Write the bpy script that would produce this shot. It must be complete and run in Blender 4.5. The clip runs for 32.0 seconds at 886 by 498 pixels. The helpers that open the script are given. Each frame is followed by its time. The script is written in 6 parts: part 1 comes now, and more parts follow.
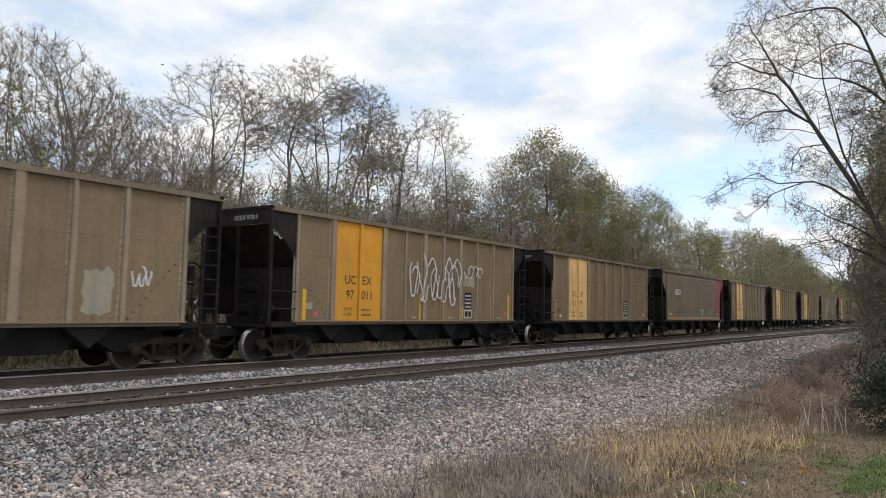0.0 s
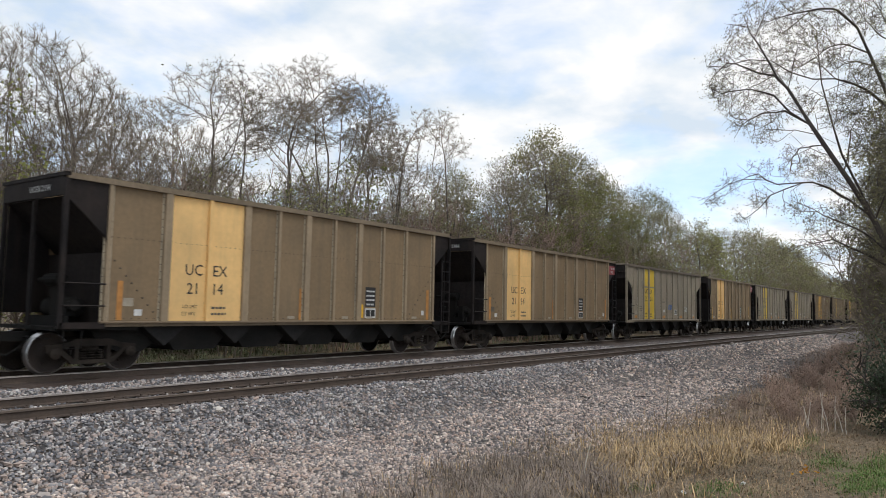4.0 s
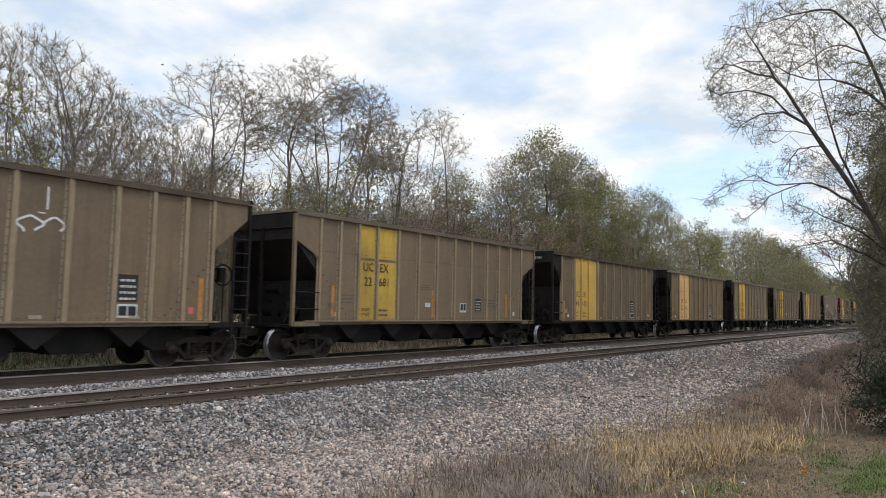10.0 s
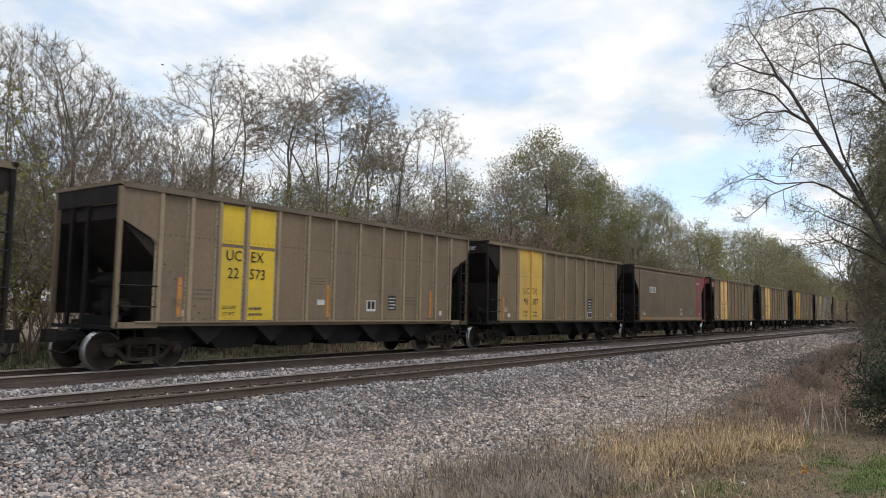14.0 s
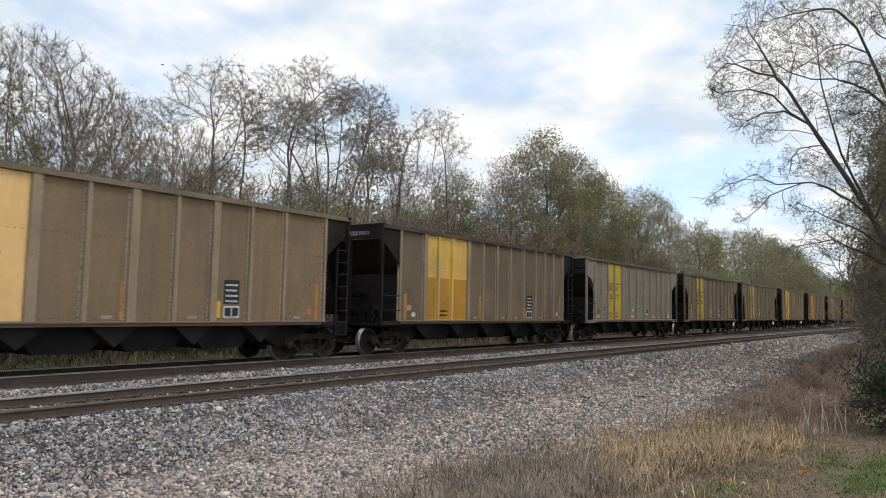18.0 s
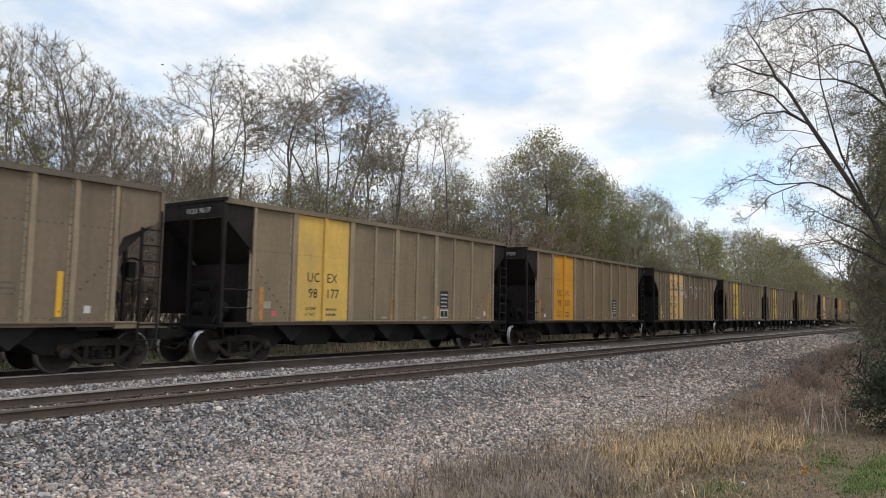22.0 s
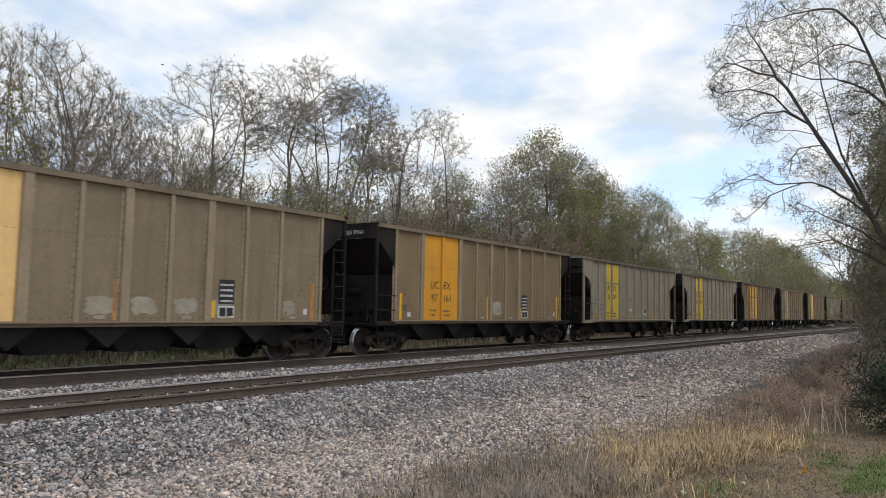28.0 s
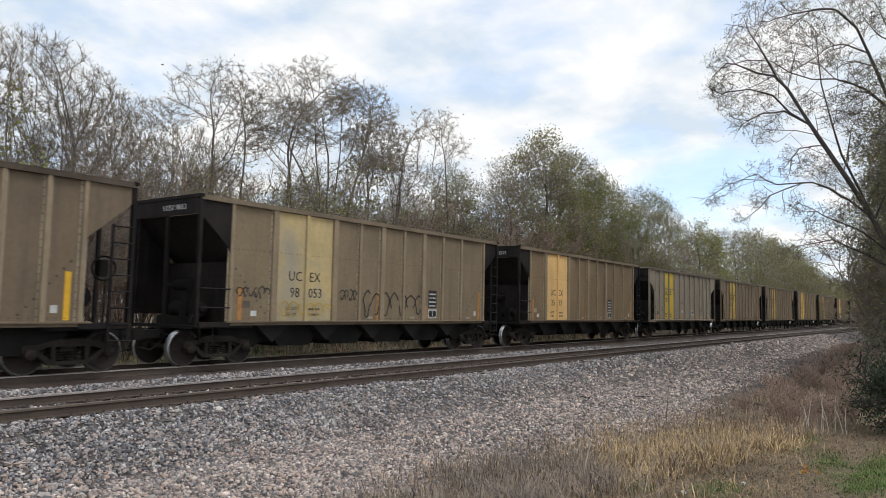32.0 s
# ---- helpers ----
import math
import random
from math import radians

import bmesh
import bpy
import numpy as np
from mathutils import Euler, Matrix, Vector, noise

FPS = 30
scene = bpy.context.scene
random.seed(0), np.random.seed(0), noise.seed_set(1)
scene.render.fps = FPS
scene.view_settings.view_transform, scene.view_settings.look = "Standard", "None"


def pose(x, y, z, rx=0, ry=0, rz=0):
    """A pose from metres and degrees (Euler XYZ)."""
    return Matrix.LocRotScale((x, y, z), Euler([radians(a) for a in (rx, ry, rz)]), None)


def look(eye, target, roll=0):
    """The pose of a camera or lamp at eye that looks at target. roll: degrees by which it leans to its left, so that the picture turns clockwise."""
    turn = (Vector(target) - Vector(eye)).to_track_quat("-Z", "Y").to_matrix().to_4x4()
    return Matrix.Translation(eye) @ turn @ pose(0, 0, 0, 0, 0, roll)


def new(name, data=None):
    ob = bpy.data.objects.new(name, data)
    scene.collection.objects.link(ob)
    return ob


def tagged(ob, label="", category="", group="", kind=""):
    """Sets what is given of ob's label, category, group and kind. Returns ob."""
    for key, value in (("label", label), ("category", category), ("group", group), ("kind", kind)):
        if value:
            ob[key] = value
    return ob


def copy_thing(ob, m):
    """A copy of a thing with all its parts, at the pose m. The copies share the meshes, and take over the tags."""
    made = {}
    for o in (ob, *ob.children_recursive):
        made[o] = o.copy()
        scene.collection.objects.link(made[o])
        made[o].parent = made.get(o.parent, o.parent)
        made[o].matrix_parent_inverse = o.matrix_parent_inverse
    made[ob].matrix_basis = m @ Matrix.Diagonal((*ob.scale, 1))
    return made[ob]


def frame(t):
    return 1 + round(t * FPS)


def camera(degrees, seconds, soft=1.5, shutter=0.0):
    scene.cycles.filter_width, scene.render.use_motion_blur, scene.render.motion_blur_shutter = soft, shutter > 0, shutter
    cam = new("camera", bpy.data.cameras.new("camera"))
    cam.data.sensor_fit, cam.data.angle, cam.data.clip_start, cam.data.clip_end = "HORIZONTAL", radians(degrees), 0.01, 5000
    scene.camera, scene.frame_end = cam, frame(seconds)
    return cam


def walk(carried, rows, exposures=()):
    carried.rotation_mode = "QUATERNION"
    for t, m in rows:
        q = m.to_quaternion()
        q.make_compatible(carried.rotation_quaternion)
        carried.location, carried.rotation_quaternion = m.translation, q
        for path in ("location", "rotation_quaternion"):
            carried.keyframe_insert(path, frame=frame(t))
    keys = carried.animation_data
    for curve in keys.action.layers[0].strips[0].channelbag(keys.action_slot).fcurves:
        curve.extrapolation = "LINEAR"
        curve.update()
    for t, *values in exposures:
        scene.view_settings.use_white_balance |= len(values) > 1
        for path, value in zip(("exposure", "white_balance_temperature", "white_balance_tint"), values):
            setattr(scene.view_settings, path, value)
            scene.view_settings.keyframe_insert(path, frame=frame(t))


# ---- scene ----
# A long coal train passes on the far track of a double line; the camera stands still on the near side.
# x runs along the track (away from the viewer), y across it, z = 0 at the rail head.
cam = camera(63.3, 32.0, soft=0.8, shutter=0.1)
EYE = Vector((0.0, 0.0, 1.6525))
YAW, TILT = radians(35.913), radians(4.708)
AIM = EYE + Vector((math.cos(YAW) * math.cos(TILT), math.sin(YAW) * math.cos(TILT), math.sin(TILT))) * 10
walk(cam, [(0.0, look(EYE, AIM, 1.137)), (32.0, look(EYE, AIM, 1.137))], exposures=[(0.0, 0.0), (32.0, 0.0)])

NEAR_TRACK, FAR_TRACK, HALF_GAUGE = 12.395, 17.5, 0.755
SPEED, GAIN = 17.909, 0.00443      # the train's way at t is SPEED*t + GAIN*t*t
START = 13.72                      # where the second car stands at first
PITCH, BODY = 16.44, 14.64         # from car to car; between the corner posts
TOP, SILL, HALF = 4.5, 1.092, 1.52
WHEEL_R = 0.475
RECESS = 0.09                      # how far the side panels lie behind the posts

# ---- world and sun ----
world = bpy.data.worlds.new("sky")
scene.world = world
world.use_nodes = True
wn, wl = world.node_tree.nodes, world.node_tree.links
wn.clear()
w_out, w_bg = wn.new("ShaderNodeOutputWorld"), wn.new("ShaderNodeBackground")
w_sky = wn.new("ShaderNodeTexSky")
w_sky.sky_type, w_sky.sun_disc = "NISHITA", False
SUN_EL, SUN_AZ = radians(60), radians(-75)   # azimuth from +x towards +y
w_sky.sun_elevation, w_sky.sun_rotation = SUN_EL, radians(90) - SUN_AZ
w_sky.air_density, w_sky.dust_density = 1.0, 1.5
w_tc, w_sep = wn.new("ShaderNodeTexCoord"), wn.new("ShaderNodeSeparateXYZ")
wl.new(w_tc.outputs["Generated"], w_sep.inputs[0])
w_add = wn.new("ShaderNodeMath")
w_add.operation, w_add.inputs[1].default_value = "ADD", 0.22
w_max = wn.new("ShaderNodeMath")
w_max.operation, w_max.inputs[1].default_value = "MAXIMUM", 0.03
wl.new(w_sep.outputs["Z"], w_max.inputs[0])
wl.new(w_max.outputs[0], w_add.inputs[0])
w_div = wn.new("ShaderNodeVectorMath")
w_div.operation = "DIVIDE"
wl.new(w_tc.outputs["Generated"], w_div.inputs[0])
wl.new(w_add.outputs[0], w_div.inputs[1])
w_noise = wn.new("ShaderNodeTexNoise")
w_noise.inputs["Scale"].default_value, w_noise.inputs["Detail"].default_value = 1.9, 7.0
w_noise.inputs["Roughness"].default_value, w_noise.inputs["Distortion"].default_value = 0.52, 0.35
wl.new(w_div.outputs[0], w_noise.inputs["Vector"])
w_ramp = wn.new("ShaderNodeValToRGB")
w_ramp.color_ramp.elements[0].position, w_ramp.color_ramp.elements[0].color = 0.33, (0.3, 0.3, 0.3, 1)
w_ramp.color_ramp.elements[1].position, w_ramp.color_ramp.elements[1].color = 0.5, (1, 1, 1, 1)
wl.new(w_noise.outputs["Fac"], w_ramp.inputs[0])
w_noise2 = wn.new("ShaderNodeTexNoise")
w_noise2.inputs["Scale"].default_value, w_noise2.inputs["Detail"].default_value = 3.7, 5.0
wl.new(w_div.outputs[0], w_noise2.inputs["Vector"])
w_cloud = wn.new("ShaderNodeValToRGB")
w_cloud.color_ramp.elements[0].position, w_cloud.color_ramp.elements[0].color = 0.38, (7.0, 8.0, 9.1, 1)
w_cloud.color_ramp.elements[1].position, w_cloud.color_ramp.elements[1].color = 0.60, (10.3, 10.3, 10.3, 1)
wl.new(w_noise2.outputs["Fac"], w_cloud.inputs[0])
w_blue = wn.new("ShaderNodeMix")
w_blue.data_type, w_blue.blend_type = "RGBA", "MULTIPLY"
w_blue.inputs["Factor"].default_value = 1.0
w_blue.inputs["B"].default_value = (2.37, 2.52, 2.62, 1)
wl.new(w_sky.outputs[0], w_blue.inputs["A"])
w_mix = wn.new("ShaderNodeMix")
w_mix.data_type = "RGBA"
wl.new(w_ramp.outputs[0], w_mix.inputs["Factor"])
wl.new(w_blue.outputs["Result"], w_mix.inputs["A"])
wl.new(w_cloud.outputs[0], w_mix.inputs["B"])
w_bg.inputs["Strength"].default_value = 0.1
wl.new(w_mix.outputs["Result"], w_bg.inputs["Color"])
wl.new(w_bg.outputs[0], w_out.inputs["Surface"])

sun = new("sun", bpy.data.lights.new("sun", "SUN"))
sun.data.energy, sun.data.angle, sun.data.color = 0.9, radians(14), (1.0, 0.96, 0.9)
sun.matrix_basis = look((0, 0, 60), Vector((0, 0, 60)) - Vector((math.cos(SUN_EL) * math.cos(SUN_AZ), math.cos(SUN_EL) * math.sin(SUN_AZ), math.sin(SUN_EL))))


# ---- materials ----
def material(name, colour, rough=0.8, metal=0.0, spread=0.15, scale=3.0, fine=40.0, bump=0.2, dirt=None, dirt_amount=0.35, streaks=0.0, vary=0.0, island=0.0, spec=0.5, depth=0.01):
    """A painted, rusty, earthy or wooden surface: two scales of tone, dirt in patches or in runs down the face, fine relief."""
    mat = bpy.data.materials.new(name)
    mat.use_nodes = True
    n, l = mat.node_tree.nodes, mat.node_tree.links
    bsdf = n["Principled BSDF"]
    bsdf.inputs["Roughness"].default_value, bsdf.inputs["Metallic"].default_value = rough, metal
    bsdf.inputs["Specular IOR Level"].default_value = spec
    tc = n.new("ShaderNodeTexCoord")

    def noise_at(s, detail, stretch=(1, 1, 1)):
        m = n.new("ShaderNodeMapping")
        m.inputs["Scale"].default_value = stretch
        l.new(tc.outputs["Object"], m.inputs["Vector"])
        t = n.new("ShaderNodeTexNoise")
        t.inputs["Scale"].default_value, t.inputs["Detail"].default_value = s, detail
        l.new(m.outputs[0], t.inputs["Vector"])
        return t.outputs["Fac"]

    def blend(kind, a, b, fac):
        m = n.new("ShaderNodeMix")
        m.data_type, m.blend_type = "RGBA", kind
        for socket, v in ((m.inputs["Factor"], fac), (m.inputs["A"], a), (m.inputs["B"], b)):
            if isinstance(v, (int, float, tuple)):
                socket.default_value = v
            else:
                l.new(v, socket)
        return m.outputs["Result"]

    def ramp(v, lo, hi, a=(0, 0, 0, 1), b=(1, 1, 1, 1)):
        r = n.new("ShaderNodeValToRGB")
        r.color_ramp.elements[0].position, r.color_ramp.elements[0].color = lo, a
        r.color_ramp.elements[1].position, r.color_ramp.elements[1].color = hi, b
        l.new(v, r.inputs[0])
        return r.outputs[0]

    lo, hi = 1 - spread, 1 + spread
    large = ramp(noise_at(scale, 4), 0.3, 0.7, (lo, lo, lo, 1), (hi, hi, hi, 1))
    small = ramp(noise_at(fine, 3), 0.3, 0.7, (lo, lo, lo, 1), (hi, hi, hi, 1))
    c = blend("MULTIPLY", (*colour, 1), large, 1.0)
    c = blend("MULTIPLY", c, small, 0.7)
    if dirt:
        c = blend("MIX", c, (*dirt, 1), blend("MULTIPLY", ramp(noise_at(scale * 0.7, 6), 0.45, 0.75), (dirt_amount,) * 3 + (1,), 1.0))
        if streaks:
            run = ramp(noise_at(5.0, 3, (1, 1, 0.06)), 0.5, 0.8)
            c = blend("MIX", c, (*dirt, 1), blend("MULTIPLY", run, (streaks,) * 3 + (1,), 1.0))
    for amount, node, socket in ((vary, "ShaderNodeObjectInfo", "Random"), (island, "ShaderNodeNewGeometry", "Random Per Island")):
        if amount:
            a, b = 1 - amount, 1 + amount
            c = blend("MULTIPLY", c, ramp(n.new(node).outputs[socket], 0.0, 1.0, (a, a, a, 1), (b, b * 0.98, b * 0.95, 1)), 1.0)
    l.new(c, bsdf.inputs["Base Color"])
    if bump:
        b = n.new("ShaderNodeBump")
        b.inputs["Strength"].default_value, b.inputs["Distance"].default_value = bump, depth
        l.new(noise_at(fine * 0.6, 5), b.inputs["Height"])
        l.new(b.outputs[0], bsdf.inputs["Normal"])
    return mat


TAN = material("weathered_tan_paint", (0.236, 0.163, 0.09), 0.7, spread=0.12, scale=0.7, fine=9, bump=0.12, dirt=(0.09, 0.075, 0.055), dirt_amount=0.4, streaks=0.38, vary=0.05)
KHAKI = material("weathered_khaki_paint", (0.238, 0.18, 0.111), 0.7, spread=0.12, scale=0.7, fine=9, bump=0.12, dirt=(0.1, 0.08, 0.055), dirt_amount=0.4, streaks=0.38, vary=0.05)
# flanges and posts catch light; that brightening is put into these paler paints
EDGETAN = material("lit_pale_flange_paint", (0.37, 0.31, 0.22), 0.7, spread=0.2, scale=1.5, fine=9, bump=0.1, dirt=(0.13, 0.11, 0.08), dirt_amount=0.6, streaks=0.4)
EDGEGREY = material("lit_silvery_flange_paint", (0.43, 0.395, 0.335), 0.65, spread=0.2, scale=1.5, fine=9, bump=0.1, dirt=(0.17, 0.15, 0.12), dirt_amount=0.6, streaks=0.4)
POSTTAN = material("lightened_tan_post_paint", (0.318, 0.238, 0.15), 0.7, spread=0.12, scale=0.9, fine=9, bump=0.12, dirt=(0.11, 0.09, 0.065), dirt_amount=0.4, streaks=0.3)
POSTGREY = material("lightened_grey_post_paint", (0.34, 0.295, 0.222), 0.65, spread=0.1, scale=0.9, fine=9, bump=0.1, dirt=(0.14, 0.12, 0.09), dirt_amount=0.35, streaks=0.25)
CHORD = material("coal_dusty_top_rail", (0.08, 0.056, 0.038), 0.75, spread=0.3, scale=0.6, fine=9, bump=0.12, dirt=(0.18, 0.145, 0.1), dirt_amount=0.5)
TANCHORD = material("dusty_tan_top_rail", (0.215, 0.164, 0.106), 0.75, spread=0.22, scale=0.6, fine=9, bump=0.12, dirt=(0.1, 0.075, 0.05), dirt_amount=0.5)
GREYCHORD = material("dusty_grey_top_rail", (0.15, 0.118, 0.085), 0.7, spread=0.2, scale=0.6, fine=9, bump=0.12, dirt=(0.09, 0.075, 0.055), dirt_amount=0.5)
OILYSHADE = material("oily_shaded_brown_ballast", (0.062, 0.042, 0.033), 0.9, spread=0.35, scale=0.5, fine=16, bump=0.8, dirt=(0.11, 0.09, 0.075), dirt_amount=0.5, depth=0.04)
WEED = material("dull_green_weeds", (0.14, 0.155, 0.085), 0.8, spread=0.3, scale=0.6, fine=6, bump=0.0, island=0.4)
UMBER = material("grimy_umber_paint", (0.18, 0.131, 0.082), 0.7, spread=0.12, scale=0.7, fine=9, bump=0.12, dirt=(0.07, 0.055, 0.04), dirt_amount=0.4, streaks=0.38, vary=0.08)
BROWN = material("weathered_brown_grey_paint", (0.2, 0.147, 0.095), 0.7, spread=0.12, scale=0.7, fine=9, bump=0.12, dirt=(0.09, 0.075, 0.055), dirt_amount=0.35, streaks=0.38, vary=0.05)
GREY = material("light_grey_paint", (0.295, 0.245, 0.184), 0.65, spread=0.12, scale=0.7, fine=9, bump=0.1, dirt=(0.13, 0.115, 0.09), dirt_amount=0.3, streaks=0.38, vary=0.04)
BLACK = material("sooty_black_paint", (0.0145, 0.0125, 0.0128), 0.62, spread=0.3, scale=1.2, fine=12, bump=0.15, dirt=(0.045, 0.033, 0.027), dirt_amount=0.6, streaks=0.4, spec=0.15)
GRIME = material("dusty_brown_black_sheet", (0.028, 0.0235, 0.023), 0.8, spread=0.3, scale=1.0, fine=10, bump=0.15, dirt=(0.06, 0.046, 0.038), dirt_amount=0.6, streaks=0.4, spec=0.15)
RIVET = material("dark_brown_rivet_heads", (0.07, 0.054, 0.04), 0.8, spread=0.2, scale=2.0, fine=15, bump=0.0)
DARK = material("grimy_underframe_steel", (0.011, 0.0105, 0.01), 0.75, spread=0.3, scale=2.0, fine=20, bump=0.3, dirt=(0.03, 0.025, 0.02), dirt_amount=0.5, spec=0.2)
CHUTE = material("dusty_dark_chute_steel", (0.019, 0.018, 0.018), 0.7, spread=0.3, scale=2.0, fine=15, bump=0.2, dirt=(0.02, 0.018, 0.016), dirt_amount=0.6, streaks=0.3, spec=0.2)
TRUCK = material("dusty_cast_steel", (0.028, 0.022, 0.018), 0.8, spread=0.3, scale=3.0, fine=30, bump=0.35, dirt=(0.065, 0.05, 0.038), dirt_amount=0.5, spec=0.2)
WHEEL = material("dark_brown_wheel_plate", (0.034, 0.026, 0.022), 0.75, 0.0, spread=0.3, scale=3.0, fine=30, bump=0.2, dirt=(0.07, 0.048, 0.036), dirt_amount=0.5, spec=0.25)
TREAD = material("polished_wheel_tread", (0.5, 0.5, 0.5), 0.28, 0.9, spread=0.1, scale=4.0, fine=30, bump=0.05)
RAILSIDE = material("rusty_rail_steel", (0.085, 0.06, 0.045), 0.8, spread=0.2, scale=2.0, fine=25, bump=0.3, dirt=(0.05, 0.04, 0.035), dirt_amount=0.5)
RAILHEAD = material("worn_rail_head", (0.55, 0.49, 0.45), 0.34, 0.7, spread=0.15, scale=1.0, fine=20, bump=0.05, dirt=(0.14, 0.1, 0.08), dirt_amount=0.6)
DULLHEAD = material("dull_rail_head", (0.16, 0.125, 0.1), 0.6, 0.3, spread=0.15, scale=1.0, fine=20, bump=0.05, dirt=(0.1, 0.075, 0.06), dirt_amount=0.6)
YELLOW = material("bright_yellow_paint", (0.7, 0.475, 0.035), 0.6, spread=0.06, scale=0.8, fine=8, bump=0.1, dirt=(0.3, 0.22, 0.07), dirt_amount=0.35, streaks=0.2)
OLDYELLOW = material("dirty_yellow_paint", (0.56, 0.37, 0.055), 0.65, spread=0.1, scale=0.8, fine=8, bump=0.1, dirt=(0.2, 0.13, 0.05), dirt_amount=0.6, streaks=0.5)
CREAM = material("faded_cream_paint", (0.86, 0.545, 0.215), 0.65, spread=0.06, scale=0.8, fine=8, bump=0.1, dirt=(0.4, 0.28, 0.14), dirt_amount=0.4, streaks=0.3)
PALE = material("pale_faded_yellow_paint", (0.72, 0.455, 0.1), 0.65, spread=0.08, scale=0.8, fine=8, bump=0.1, dirt=(0.36, 0.27, 0.14), dirt_amount=0.5, streaks=0.4)
WORN = material("flaking_cream_over_grey_paint", (0.55, 0.42, 0.2), 0.7, spread=0.1, scale=0.8, fine=8, bump=0.12, dirt=(0.3, 0.29, 0.27), dirt_amount=0.95, streaks=0.4)
ORANGE = material("orange_yellow_paint", (0.72, 0.33, 0.025), 0.6, spread=0.06, scale=0.8, fine=8, bump=0.1, dirt=(0.4, 0.2, 0.04), dirt_amount=0.35, streaks=0.25)
GOLD = material("golden_yellow_paint", (0.76, 0.4, 0.028), 0.6, spread=0.08, scale=0.8, fine=8, bump=0.1, dirt=(0.4, 0.22, 0.05), dirt_amount=0.4, streaks=0.3)
DIRTYGOLD = material("dirty_orange_paint", (0.5, 0.25, 0.03), 0.65, spread=0.12, scale=0.8, fine=8, bump=0.1, dirt=(0.25, 0.13, 0.04), dirt_amount=0.5, streaks=0.5)
RED = material("faded_red_paint", (0.27, 0.05, 0.055), 0.65, spread=0.12, scale=0.9, fine=8, bump=0.1, dirt=(0.3, 0.2, 0.18), dirt_amount=0.5, streaks=0.3)
LETTER = material("black_lettering_paint", (0.02, 0.02, 0.02), 0.7, spread=0.1, scale=2, fine=10, bump=0.0)
WHITE = material("white_stencil_paint", (0.62, 0.62, 0.6), 0.7, spread=0.1, scale=2, fine=10, bump=0.0, dirt=(0.35, 0.33, 0.3), dirt_amount=0.5)
FADED = material("faded_dark_stencil_paint", (0.12, 0.1, 0.075), 0.8, spread=0.2, scale=2, fine=10, bump=0.0)
PATCH = material("whitish_worn_patch", (0.35, 0.305, 0.235), 0.8, spread=0.15, scale=2, fine=10, bump=0.1, dirt=(0.25, 0.21, 0.15), dirt_amount=0.8)
SPRAYWHITE = material("white_spray_paint", (0.7, 0.7, 0.7), 0.6, spread=0.1, scale=3, fine=10, bump=0.0)
SPRAYBLACK = material("black_spray_paint", (0.025, 0.025, 0.025), 0.6, spread=0.1, scale=3, fine=10, bump=0.0)
SPRAYBLUE = material("blue_spray_paint", (0.05, 0.12, 0.35), 0.6, spread=0.2, scale=3, fine=10, bump=0.0)
TEAL = material("faded_teal_decal", (0.14, 0.26, 0.24), 0.7, spread=0.1, scale=3, fine=10, bump=0.0)
PINK = material("faded_red_decal", (0.6, 0.13, 0.14), 0.7, spread=0.1, scale=3, fine=10, bump=0.0)
STRIP = material("yellow_reflective_strip", (0.75, 0.42, 0.02), 0.45, spread=0.08, scale=3, fine=10, bump=0.0)
OLDSTRIP = material("faded_orange_strip", (0.45, 0.2, 0.05), 0.6, spread=0.2, scale=3, fine=10, bump=0.0)
TIE = material("creosoted_tie_wood", (0.082, 0.06, 0.047), 0.9, spread=0.25, scale=2.0, fine=25, bump=0.4, dirt=(0.14, 0.12, 0.1), dirt_amount=0.5, vary=0.2)
# bed darker than its stones: the shade in their gaps is put into its colour
BALLAST = material("crushed_rock_bed", (0.15, 0.132, 0.12), 0.95, spread=0.45, scale=0.6, fine=18, bump=1.0, dirt=(0.14, 0.12, 0.11), dirt_amount=0.6, depth=0.06)

EARTH = material("dry_grassy_earth", (0.15, 0.112, 0.073), 0.95, spread=0.35, scale=0.35, fine=14, bump=0.8, dirt=(0.09, 0.085, 0.035), dirt_amount=0.5, depth=0.05)


def rock_tones(band):
    """Blue-grey, grey, pinkish and whitish pieces of rock, as multiples of the bed's own colour."""
    band.elements[0].color, band.elements[1].color = (0.3, 0.31, 0.34, 1), (1.75, 1.75, 1.72, 1)
    for at, c in ((0.28, (0.52, 0.55, 0.6)), (0.48, (0.88, 0.88, 0.89)), (0.62, (1.08, 1.0, 0.95)), (0.75, (1.15, 0.97, 0.88)), (0.88, (1.35, 1.33, 1.28))):
        band.elements.new(at).color = (*c, 1)


